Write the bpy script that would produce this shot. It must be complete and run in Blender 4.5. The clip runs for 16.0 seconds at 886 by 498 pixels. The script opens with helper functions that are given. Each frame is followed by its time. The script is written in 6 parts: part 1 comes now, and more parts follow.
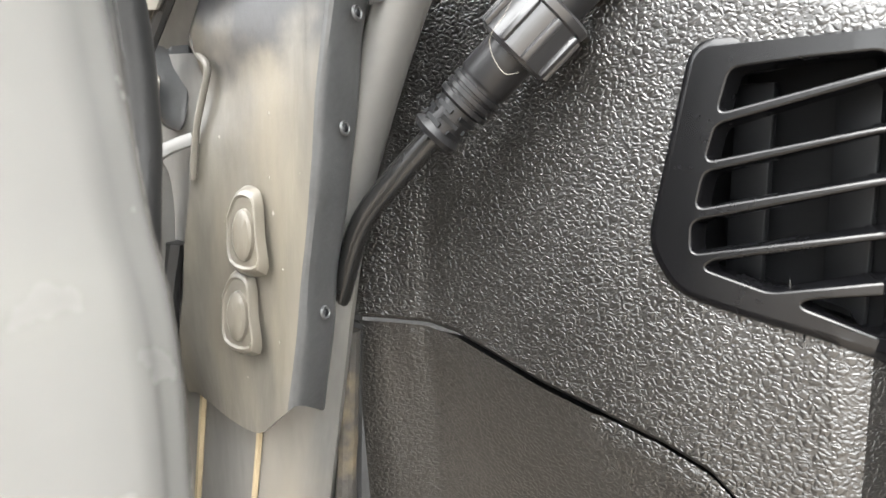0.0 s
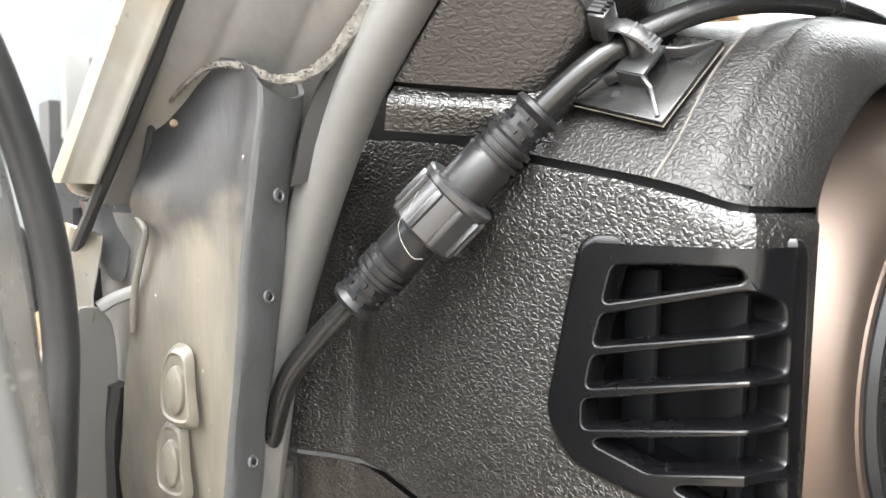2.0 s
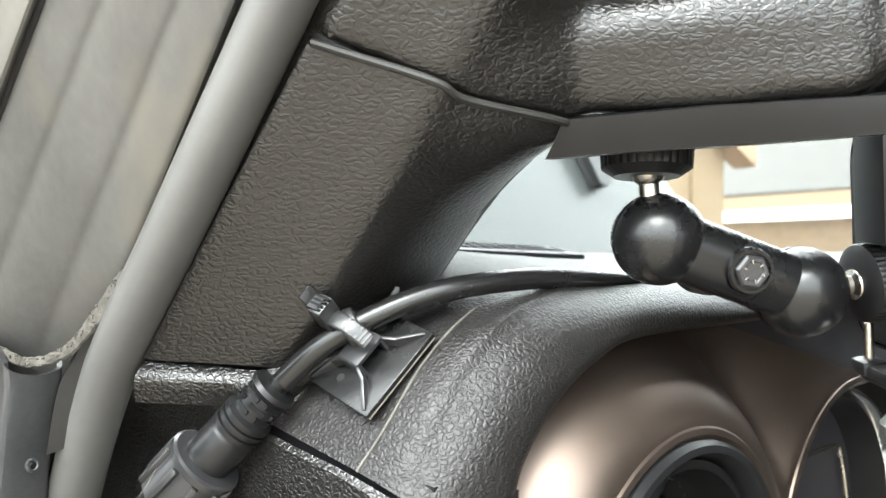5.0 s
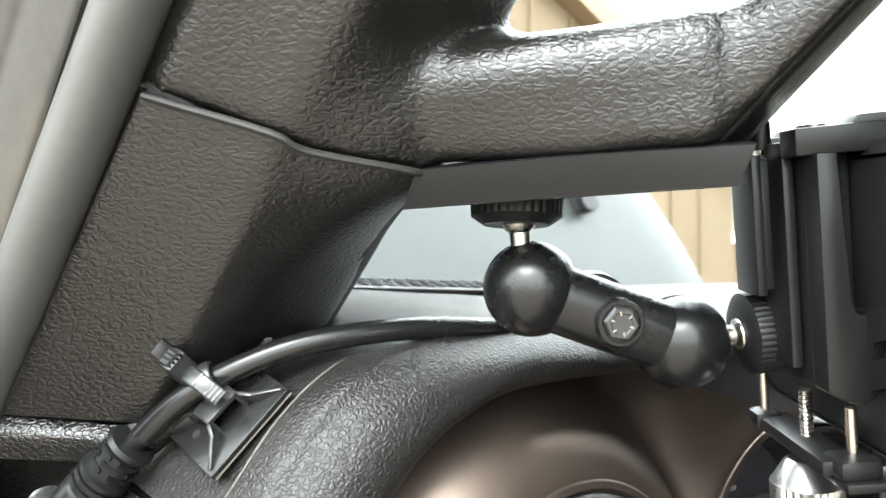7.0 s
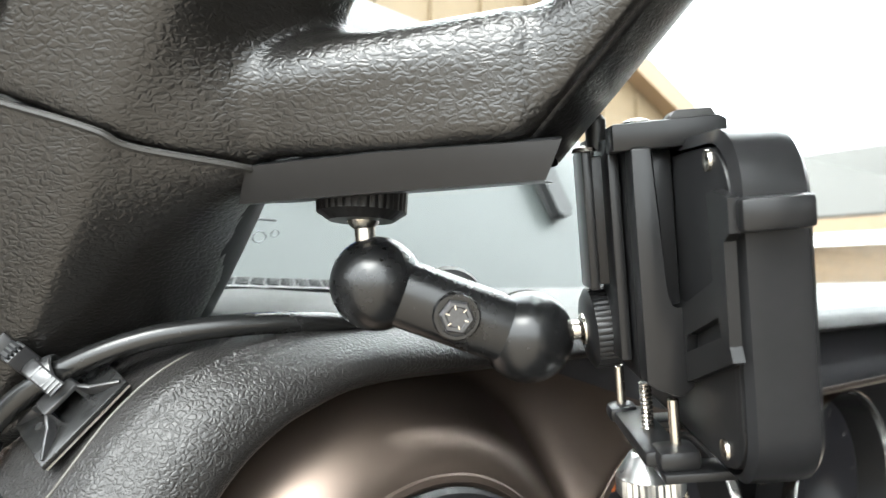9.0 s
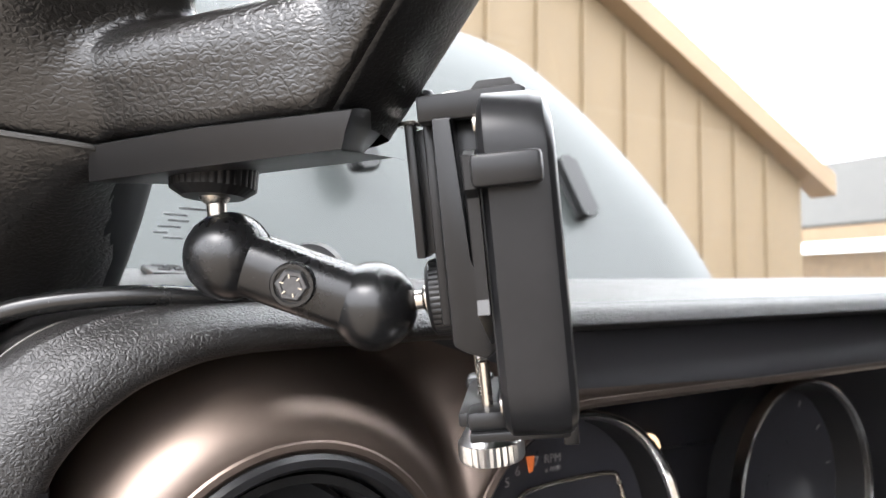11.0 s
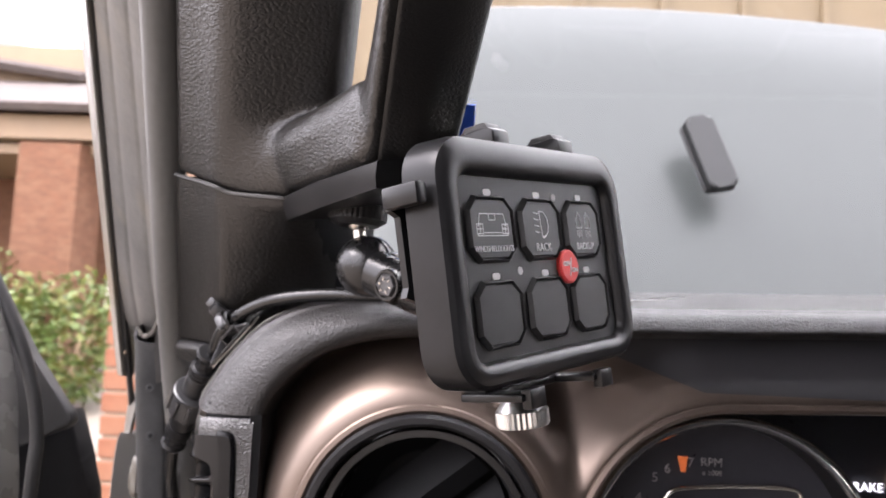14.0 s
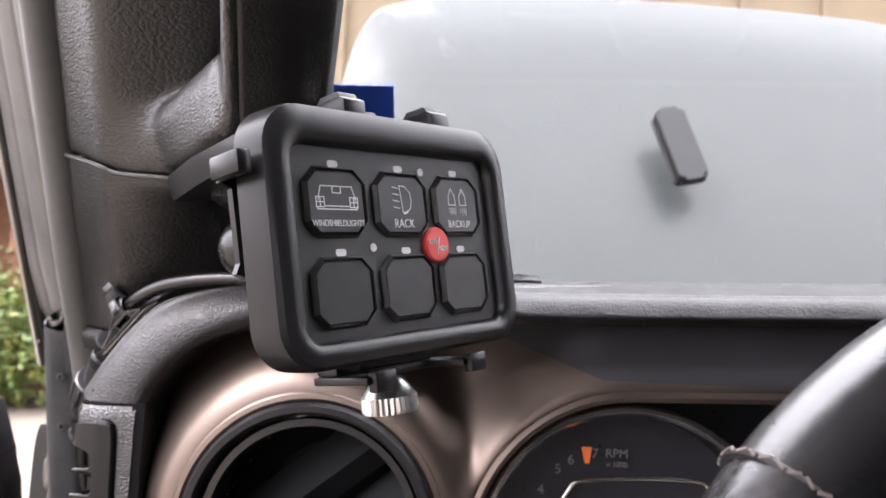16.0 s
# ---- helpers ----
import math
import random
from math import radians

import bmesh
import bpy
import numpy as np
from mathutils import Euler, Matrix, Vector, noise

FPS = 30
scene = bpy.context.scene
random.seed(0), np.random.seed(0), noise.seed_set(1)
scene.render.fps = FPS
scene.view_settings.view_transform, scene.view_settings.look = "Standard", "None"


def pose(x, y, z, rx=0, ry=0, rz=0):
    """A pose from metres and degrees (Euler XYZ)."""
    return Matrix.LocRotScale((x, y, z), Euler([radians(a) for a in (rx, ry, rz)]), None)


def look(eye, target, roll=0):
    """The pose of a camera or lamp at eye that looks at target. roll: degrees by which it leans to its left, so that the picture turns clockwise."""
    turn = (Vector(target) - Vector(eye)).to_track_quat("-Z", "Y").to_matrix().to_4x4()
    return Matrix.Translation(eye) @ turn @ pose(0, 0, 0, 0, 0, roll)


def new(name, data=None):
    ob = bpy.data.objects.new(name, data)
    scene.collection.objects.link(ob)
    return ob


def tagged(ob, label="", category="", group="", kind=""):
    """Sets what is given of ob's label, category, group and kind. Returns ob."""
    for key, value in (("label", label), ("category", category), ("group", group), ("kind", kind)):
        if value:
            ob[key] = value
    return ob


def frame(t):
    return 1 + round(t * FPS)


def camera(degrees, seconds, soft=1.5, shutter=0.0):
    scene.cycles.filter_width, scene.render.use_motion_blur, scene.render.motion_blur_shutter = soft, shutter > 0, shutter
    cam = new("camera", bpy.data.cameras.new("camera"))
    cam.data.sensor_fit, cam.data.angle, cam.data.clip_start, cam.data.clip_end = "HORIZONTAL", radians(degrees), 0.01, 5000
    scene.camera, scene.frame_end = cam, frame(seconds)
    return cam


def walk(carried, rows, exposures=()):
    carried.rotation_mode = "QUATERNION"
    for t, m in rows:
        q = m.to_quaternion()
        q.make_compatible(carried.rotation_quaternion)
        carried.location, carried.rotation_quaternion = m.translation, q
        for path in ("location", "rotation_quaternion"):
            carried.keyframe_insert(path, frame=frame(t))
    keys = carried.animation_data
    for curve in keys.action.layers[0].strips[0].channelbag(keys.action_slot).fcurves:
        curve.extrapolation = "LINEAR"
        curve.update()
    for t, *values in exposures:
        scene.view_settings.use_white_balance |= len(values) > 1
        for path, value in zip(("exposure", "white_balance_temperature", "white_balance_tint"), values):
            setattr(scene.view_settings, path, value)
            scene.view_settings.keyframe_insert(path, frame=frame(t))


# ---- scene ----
cam = camera(62.0, 16.0)
PATH = [
    (0, (0.00733, -0.00683, 1.35489), (1.2137, 1.5704, 1.1161), 1.02),
    (0.5, (0.01057, -0.01037, 1.36292), (1.2179, 1.5682, 1.1380), 1.16),
    (1, (0.01379, -0.01451, 1.37139), (1.2274, 1.5603, 1.1541), 1.15),
    (1.5, (0.01511, -0.02077, 1.38238), (1.2313, 1.5546, 1.1849), 1.23),
    (2, (0.01810, -0.02833, 1.39484), (1.2378, 1.5484, 1.2324), 1.31),
    (2.5, (0.02313, -0.03713, 1.40767), (1.2456, 1.5405, 1.2786), 1.38),
    (3, (0.02760, -0.04561, 1.41847), (1.2606, 1.5260, 1.3195), 1.28),
    (3.5, (0.03809, -0.05663, 1.43098), (1.2805, 1.5096, 1.3719), 1.28),
    (4, (0.04907, -0.06593, 1.43920), (1.3022, 1.4927, 1.4277), 1.23),
    (4.5, (0.05585, -0.07214, 1.44342), (1.3150, 1.4814, 1.4771), 1.24),
    (4.7, (0.05852, -0.07525, 1.44662), (1.3206, 1.4756, 1.4916), 1.25),
    (6.8, (0.09351, -0.09953, 1.45895), (1.3260, 1.4715, 1.5732), 1.00),
    (7, (0.09802, -0.10160, 1.45992), (1.3326, 1.4676, 1.5752), 0.96),
    (7.5, (0.11067, -0.10925, 1.45903), (1.3426, 1.4614, 1.5832), 0.93),
    (8, (0.12035, -0.11759, 1.45936), (1.3494, 1.4546, 1.5927), 0.97),
    (8.5, (0.12248, -0.12341, 1.45807), (1.3556, 1.4453, 1.5944), 0.92),
    (9, (0.13115, -0.13206, 1.45701), (1.3620, 1.4385, 1.5923), 0.96),
    (9.5, (0.14221, -0.13871, 1.45573), (1.3773, 1.4290, 1.5852), 0.90),
    (9.7, (0.14558, -0.14271, 1.45566), (1.3599, 1.4415, 1.5807), 0.92),
    (11.8, (0.19703, -0.21014, 1.44255), (0.9853, 1.6179, 1.6342), 0.96),
    (12, (0.19964, -0.22032, 1.44270), (0.8454, 1.6627, 1.6360), 1.20),
    (12.5, (0.22284, -0.25000, 1.44026), (0.4757, 1.7245, 1.6335), 1.82),
    (13, (0.25570, -0.26829, 1.44068), (0.2473, 1.7224, 1.6335), 2.27),
    (13.5, (0.27688, -0.27406, 1.43850), (0.2062, 1.7146, 1.6389), 2.53),
    (14, (0.29471, -0.27571, 1.43827), (0.2168, 1.7131, 1.6344), 2.47),
    (14.5, (0.30618, -0.27323, 1.43584), (0.2252, 1.7156, 1.6311), 2.45),
    (15, (0.31693, -0.27059, 1.43441), (0.2325, 1.7179, 1.6315), 2.52),
    (15.5, (0.33057, -0.26664, 1.43535), (0.2483, 1.7225, 1.6263), 2.43),
    (16, (0.34418, -0.26026, 1.43432), (0.2541, 1.7284, 1.6267), 2.54),
]
EXPOSURES = [(0, 3.42, 6450, 9), (1.5, 3.52, 6450, 9), (3, 3.22, 6450, 8), (4.5, 3.05, 6300, 4), (7, 3.0, 6250, 4), (9.5, 2.9, 6250, 5), (12, 2.58, 6400, 24), (12.5, 2.55, 6500, 28), (14, 2.52, 6400, 22), (16, 2.58, 6350, 22)]
cam.data.dof.use_dof, cam.data.dof.focus_distance, cam.data.dof.aperture_fstop = True, 0.21, 20.0
walk(cam, [(t, look(eye, target, roll)) for t, eye, target, roll in PATH], EXPOSURES)

# ---------------------------------------------------------------- light
world = bpy.data.worlds.new("overcast_sky")
scene.world = world
world.use_nodes = True
wn, wl = world.node_tree.nodes, world.node_tree.links
sky = wn.new("ShaderNodeTexSky")
sky.sky_type, sky.sun_disc = "NISHITA", False
sky.sun_elevation, sky.sun_rotation = radians(48), radians(-60)
cloud = wn.new("ShaderNodeMix")
cloud.data_type = "RGBA"
cloud.inputs[0].default_value = 0.88
cloud.inputs[7].default_value = (10.8, 10.8, 10.7, 1)
wl.new(sky.outputs[0], cloud.inputs[6])
# an overcast sky is about three times as bright overhead as at the horizon
where, split, rise, dome = wn.new("ShaderNodeTexCoord"), wn.new("ShaderNodeSeparateXYZ"), wn.new("ShaderNodeMapRange"), wn.new("ShaderNodeMix")
wl.new(where.outputs["Generated"], split.inputs[0])
wl.new(split.outputs[2], rise.inputs[0])
rise.inputs[3].default_value, rise.inputs[4].default_value = 0.46, 1.38
dome.data_type, dome.blend_type = "RGBA", "MULTIPLY"
dome.inputs[0].default_value = 1.0
wl.new(cloud.outputs[2], dome.inputs[6])
wl.new(rise.outputs[0], dome.inputs[7])
wl.new(dome.outputs[2], wn["Background"].inputs[0])
wn["Background"].inputs[1].default_value = 0.15

sun = new("sun", bpy.data.lights.new("sun", "SUN"))
sun.data.energy, sun.data.angle, sun.data.color = 0.7, radians(30), (1.0, 0.96, 0.9)
sun.matrix_world = look((-4, -2.3, 5), (0, 0, 0))

# ---------------------------------------------------------------- materials
def material(name, colour, rough=0.5, metal=0.0, vary=0.25, scale=40.0, bump=0.0, bump_scale=400.0, coat=0.0, stretch=(1, 1, 1),
             leather=0.0, tint=None, tint_scale=8.0, emit=0.0, rough_vary=0.08, spec=0.5, bare=None):
    """A procedural surface: base colour with variation at two scales, varied roughness, fine relief."""
    m = bpy.data.materials.new(name)
    m.use_nodes = True
    nt = m.node_tree
    n, l = nt.nodes, nt.links
    b = n["Principled BSDF"]
    b.inputs["Metallic"].default_value = metal
    b.inputs["Coat Weight"].default_value = coat
    b.inputs["Coat Roughness"].default_value = 0.08
    b.inputs["Specular IOR Level"].default_value = spec
    tc = n.new("ShaderNodeTexCoord")
    mp = n.new("ShaderNodeMapping")
    mp.inputs["Scale"].default_value = stretch
    l.new(tc.outputs["Object"], mp.inputs["Vector"])
    big, fine = n.new("ShaderNodeTexNoise"), n.new("ShaderNodeTexNoise")
    big.inputs["Scale"].default_value, big.inputs["Detail"].default_value = scale, 5
    fine.inputs["Scale"].default_value, fine.inputs["Detail"].default_value = scale * 9, 3
    for t in (big, fine):
        l.new(mp.outputs[0], t.inputs["Vector"])
    mix = n.new("ShaderNodeMix")
    mix.data_type = "FLOAT"
    mix.inputs[0].default_value = 0.35
    l.new(big.outputs[0], mix.inputs[2])
    l.new(fine.outputs[0], mix.inputs[3])
    ramp = n.new("ShaderNodeValToRGB")
    c = Vector(colour)
    ramp.color_ramp.elements[0].position, ramp.color_ramp.elements[1].position = 0.3, 0.7
    ramp.color_ramp.elements[0].color = (*(c * (1 - vary)), 1)
    ramp.color_ramp.elements[1].color = (*(c * (1 + vary)), 1)
    l.new(mix.outputs[0], ramp.inputs[0])
    out = ramp.outputs[0]
    if tint:
        stain = n.new("ShaderNodeTexNoise")
        stain.inputs["Scale"].default_value, stain.inputs["Detail"].default_value = tint_scale, 4
        l.new(mp.outputs[0], stain.inputs["Vector"])
        sr = n.new("ShaderNodeMapRange")
        sr.inputs[1].default_value, sr.inputs[2].default_value = 0.47, 0.66
        l.new(stain.outputs[0], sr.inputs[0])
        tm = n.new("ShaderNodeMix")
        tm.data_type = "RGBA"
        tm.inputs[7].default_value = (*tint, 1)
        l.new(sr.outputs[0], tm.inputs[0])
        l.new(out, tm.inputs[6])
        out = tm.outputs[2]
    if bare:
        # dust missing above a ragged line: (colour, height, softness)
        sep, rag = n.new("ShaderNodeSeparateXYZ"), n.new("ShaderNodeTexNoise")
        rag.inputs["Scale"].default_value, rag.inputs["Detail"].default_value = 60, 5
        l.new(tc.outputs["Object"], sep.inputs[0])
        l.new(tc.outputs["Object"], rag.inputs["Vector"])
        lift = n.new("ShaderNodeMath")
        lift.operation = "MULTIPLY_ADD"
        lift.inputs[1].default_value = 0.055
        l.new(rag.outputs[0], lift.inputs[0])
        l.new(sep.outputs[2], lift.inputs[2])
        gate = n.new("ShaderNodeMapRange")
        gate.interpolation_type = "SMOOTHSTEP"
        gate.inputs[1].default_value, gate.inputs[2].default_value = bare[1] + 0.0275 - bare[2], bare[1] + 0.0275 + bare[2]
        l.new(lift.outputs[0], gate.inputs[0])
        bm_ = n.new("ShaderNodeMix")
        bm_.data_type = "RGBA"
        bm_.inputs[7].default_value = (*bare[0], 1)
        l.new(gate.outputs[0], bm_.inputs[0])
        l.new(out, bm_.inputs[6])
        out = bm_.outputs[2]
    l.new(out, b.inputs["Base Color"])
    rr = n.new("ShaderNodeMapRange")
    rr.inputs[3].default_value, rr.inputs[4].default_value = max(0.02, rough - rough_vary), min(1, rough + rough_vary)
    l.new(mix.outputs[0], rr.inputs[0])
    l.new(rr.outputs[0], b.inputs["Roughness"])
    if emit:
        b.inputs["Emission Color"].default_value = (*colour, 1)
        b.inputs["Emission Strength"].default_value = emit
    if leather:
        # pressed grain: low pillows between thin wandering creases, finer pores on top
        wob = n.new("ShaderNodeTexNoise")
        wob.inputs["Scale"].default_value = 520
        wob.inputs["Detail"].default_value = 2
        l.new(tc.outputs["Object"], wob.inputs["Vector"])
        add = n.new("ShaderNodeMixRGB")
        add.blend_type = "LINEAR_LIGHT"
        add.inputs[0].default_value = 0.0012
        gm = n.new("ShaderNodeMapping")
        gm.inputs["Scale"].default_value = stretch
        l.new(tc.outputs["Object"], add.inputs[1])
        l.new(wob.outputs[1], add.inputs[2])
        l.new(add.outputs[0], gm.inputs["Vector"])
        v1, v2 = n.new("ShaderNodeTexVoronoi"), n.new("ShaderNodeTexNoise")
        v1.feature = "DISTANCE_TO_EDGE"
        v1.inputs["Scale"].default_value = 330 / leather
        v1.inputs["Randomness"].default_value = 0.95
        v2.inputs["Scale"].default_value, v2.inputs["Detail"].default_value = 620 / leather, 4
        for v in (v1, v2):
            l.new(gm.outputs[0], v.inputs["Vector"])
        r1 = n.new("ShaderNodeMapRange")
        r1.interpolation_type = "SMOOTHSTEP"
        r1.inputs[1].default_value, r1.inputs[2].default_value = 0.0, 0.29
        l.new(v1.outputs[0], r1.inputs[0])
        r2 = n.new("ShaderNodeMapRange")
        r2.inputs[3].default_value, r2.inputs[4].default_value = 0.0, 0.24
        l.new(v2.outputs[0], r2.inputs[0])
        sm = n.new("ShaderNodeMath")
        l.new(r1.outputs[0], sm.inputs[0])
        l.new(r2.outputs[0], sm.inputs[1])
        bp = n.new("ShaderNodeBump")
        bp.inputs["Strength"].default_value = bump
        bp.inputs["Distance"].default_value = 0.0005
        l.new(sm.outputs[0], bp.inputs["Height"])
        l.new(bp.outputs[0], b.inputs["Normal"])
    elif bump:
        t = n.new("ShaderNodeTexNoise")
        t.inputs["Scale"].default_value, t.inputs["Detail"].default_value = bump_scale, 4
        l.new(mp.outputs[0], t.inputs["Vector"])
        bp = n.new("ShaderNodeBump")
        bp.inputs["Strength"].default_value = bump
        bp.inputs["Distance"].default_value = 0.25 / bump_scale
        l.new(t.outputs[0], bp.inputs["Height"])
        l.new(bp.outputs[0], b.inputs["Normal"])
    return m


GRAIN_PILLAR = material("wrinkle_grained_black_vinyl", (0.0088, 0.0080, 0.0072), 0.31, vary=0.2, leather=1.05, bump=0.28, stretch=(1.0, 1.0, 2.2), spec=0.65)
GRAIN = material("grained_black_vinyl", (0.0066, 0.0061, 0.0055), 0.33, vary=0.2, leather=0.70, bump=0.43, stretch=(1.0, 1.0, 1.55), spec=0.88)
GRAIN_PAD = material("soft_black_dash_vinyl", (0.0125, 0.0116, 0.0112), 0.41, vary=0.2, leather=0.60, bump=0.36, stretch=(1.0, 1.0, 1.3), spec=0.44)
SMOOTH = material("smooth_black_plastic", (0.0115, 0.0115, 0.0122), 0.30, vary=0.15, bump=0.03, bump_scale=2500, spec=0.24, rough_vary=0.02)
SATIN = material("satin_black_plastic", (0.0088, 0.0088, 0.0094), 0.36, vary=0.15, bump=0.12, bump_scale=2500, spec=0.32)
VINYL = material("fine_dark_vinyl", (0.0062, 0.0060, 0.0060), 0.40, vary=0.2, leather=0.85, bump=0.20, stretch=(1.0, 1.0, 2.2), spec=0.38)
NYLON = material("black_nylon", (0.021, 0.021, 0.022), 0.30, vary=0.2, bump=0.08, bump_scale=2500, spec=0.7)
GLOSSY = material("polished_black_rubber", (0.009, 0.009, 0.009), 0.26, vary=0.2, bump=0.1, bump_scale=900)
RUBBER = material("black_rubber", (0.02, 0.02, 0.02), 0.5, vary=0.3, bump=0.3, bump_scale=1200)
ALLOY = material("black_anodised_alloy", (0.0065, 0.0065, 0.0068), 0.27, 0.0, vary=0.15, bump=0.08, bump_scale=3000, spec=0.5, rough_vary=0.03)
CLAMP = material("black_clamp_alloy", (0.0085, 0.0085, 0.0090), 0.30, 0.0, vary=0.15, bump=0.06, bump_scale=3000, spec=0.3, rough_vary=0.02)
BLACKENED = material("blackened_steel", (0.085, 0.085, 0.088), 0.36, 0.7, vary=0.25, scale=500, bump=0.1, bump_scale=2500)
VENT_BLACK = material("jet_black_vent_plastic", (0.0022, 0.0022, 0.0026), 0.27, vary=0.15, bump=0.03, bump_scale=2500, spec=0.34, rough_vary=0.02)
# near-black: the shade inside ducts, gaps and slots is in the colour
CAVITY = material("recess_shade_plastic", (0.0014, 0.0018, 0.0026), 0.6, vary=0.2, spec=0.3)
PAINT = material("grey_car_paint", (0.175, 0.172, 0.162), 0.26, 0.0, vary=0.05, scale=9, coat=0.6)
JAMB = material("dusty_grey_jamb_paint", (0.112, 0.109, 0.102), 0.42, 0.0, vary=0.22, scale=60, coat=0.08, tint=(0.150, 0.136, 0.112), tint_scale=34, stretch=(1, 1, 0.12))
COVER = material("dusty_grey_rubber_cover", (0.080, 0.074, 0.063), 0.36, vary=0.35, scale=45, bump=0.35, bump_scale=700, tint=(0.122, 0.108, 0.084), tint_scale=42, stretch=(1, 1, 0.22), bare=((0.024, 0.024, 0.025), 1.386, 0.010))
# darker copy of COVER with the shaded side put into its colour
COVER_SHADED = material("shaded_grey_rubber_cover", (0.050, 0.051, 0.052), 0.36, vary=0.25, scale=60, bump=0.25, bump_scale=700)
FOAM = material("crumbly_foam", (0.07, 0.064, 0.055), 0.95, vary=0.7, scale=420, bump=1.0, bump_scale=700)
GRIT = material("gritty_black_rubber", (0.020, 0.018, 0.015), 0.8, vary=0.7, scale=300, bump=0.9, bump_scale=700, tint=(0.11, 0.085, 0.05), tint_scale=60)
SEAL = material("grey_rubber_seal", (0.104, 0.102, 0.097), 0.5, vary=0.12, scale=30, bump=0.1, bump_scale=800)
PALE_PAINT = material("cream_grey_body_paint", (0.125, 0.119, 0.104), 0.3, 0.0, vary=0.15, scale=30, coat=0.3, tint=(0.105, 0.080, 0.048), tint_scale=20)
BUTTON_TOP = material("black_silicone_button", (0.0225, 0.0232, 0.0232), 0.46, vary=0.2, scale=160, bump=0.25, bump_scale=2200, spec=0.4)
BUTTON = material("matt_black_silicone", (0.031, 0.0322, 0.0325), 0.5, vary=0.12, scale=200, bump=0.15, bump_scale=3000, spec=0.45)
# blue-black copy for the bronze fascia where it mirrors the dark cabin
FASCIA_SHADE = material("fascia_shade_blue_black", (0.026, 0.0258, 0.0290), 0.40, vary=0.12, bump=0.06, bump_scale=2500, spec=0.75)
BOX_PAINT = material("faded_cream_box_paint", (0.40, 0.32, 0.25), 0.6, vary=0.1, scale=12)
SEAL_DARK = material("worn_seam_edge", (0.020, 0.019, 0.0175), 0.45, vary=0.3)
BRONZE = material("satin_bronze_trim", (0.150, 0.117, 0.098), 0.38, 0.9, vary=0.04, scale=30, bump=0.05, bump_scale=3000)
CHROME = material("bright_chrome", (0.75, 0.74, 0.72), 0.14, 1.0, vary=0.05)
STEEL = material("zinc_steel", (0.6, 0.56, 0.5), 0.25, 1.0, vary=0.1)
ALUM = material("bare_aluminium", (0.72, 0.72, 0.71), 0.3, 1.0, vary=0.08, scale=90)
WHITE_INK = material("pale_grey_ink", (0.62, 0.62, 0.62), 0.6, vary=0.05)
RED = material("red_silicone", (0.62, 0.045, 0.04), 0.5, vary=0.08)
CHIP = material("dust_grain", (0.14, 0.13, 0.11), 0.8, vary=0.3)
FOAM_TAPE = material("pale_foam_tape", (0.26, 0.245, 0.21), 0.8, vary=0.15)
SEALER = material("tan_seam_sealer", (0.30, 0.24, 0.15), 0.6, vary=0.2)
WORN = material("pale_worn_edge", (0.085, 0.080, 0.070), 0.5, vary=0.4, scale=200)
BLUE = material("blue_sticker", (0.012, 0.09, 0.60), 0.5, vary=0.15)
HOOD = material("pale_grey_hood_paint", (0.0350, 0.0396, 0.0388), 0.4, vary=0.06, scale=4, coat=0.1, spec=0.35)
CONCRETE = material("tan_concrete", (0.165, 0.140, 0.112), 0.85, vary=0.15, scale=3, bump=0.3, bump_scale=60, tint=(0.142, 0.117, 0.092), tint_scale=1.5)
SIDING = material("tan_painted_siding", (0.155, 0.113, 0.066), 0.7, vary=0.06, scale=3, bump=0.2, bump_scale=60)
TRIM_PAINT = material("cream_trim_paint", (0.22, 0.152, 0.092), 0.6, vary=0.08, scale=3)
SHINGLE = material("brown_shingles", (0.062, 0.048, 0.042), 0.9, vary=0.3, scale=6, bump=0.6, bump_scale=25)
BRICK = material("red_brick", (0.190, 0.068, 0.033), 0.85, vary=0.3, scale=5, bump=0.4, bump_scale=80, tint=(0.205, 0.095, 0.052), tint_scale=3.2)
BRICK_TAN = material("tan_brick", (0.14, 0.098, 0.058), 0.9, vary=0.25, scale=9, bump=0.4, bump_scale=40)
MORTAR = material("pale_mortar", (0.245, 0.185, 0.135), 0.9, vary=0.15, scale=20)
NEIGHBOUR_BRICK = material("brown_red_brick", (0.128, 0.057, 0.030), 0.9, vary=0.3, scale=9, bump=0.4, bump_scale=40, tint=(0.158, 0.080, 0.044), tint_scale=7, stretch=(1, 1, 2.6))
LEAF = material("shrub_leaf", (0.068, 0.112, 0.020), 0.5, vary=0.45, scale=6, tint=(0.15, 0.14, 0.025), tint_scale=9)
MULCH = material("dark_mulch", (0.06, 0.035, 0.025), 0.95, vary=0.5, scale=30, bump=0.8, bump_scale=60)
WOOD = material("weathered_fence", (0.33, 0.24, 0.15), 0.8, vary=0.2, scale=6)
AMBER = material("amber_lamp_ring", (1.0, 0.68, 0.38), 0.4, emit=0.35)
DIAL = material("deep_black_dial", (0.028, 0.028, 0.033), 0.3, vary=0.15, spec=0.5)
PRINT = material("faint_grey_print", (0.16, 0.17, 0.18), 0.6, vary=0.1)
LIT = material("lit_white_icon", (0.9, 0.93, 1.0), 0.4, emit=0.5)
DIM = material("dim_grey_dial_ink", (0.19, 0.18, 0.18), 0.6, emit=0.0)
ORANGE = material("orange_needle", (0.5, 0.12, 0.03), 0.5, emit=0.08)
YELLOW_METAL = material("dull_brass", (0.055, 0.034, 0.016), 0.7, 0.3, vary=0.3)
LEATHER = material("wheel_leather", (0.009, 0.009, 0.0095), 0.26, vary=0.2, leather=0.8, bump=0.06, spec=0.8)
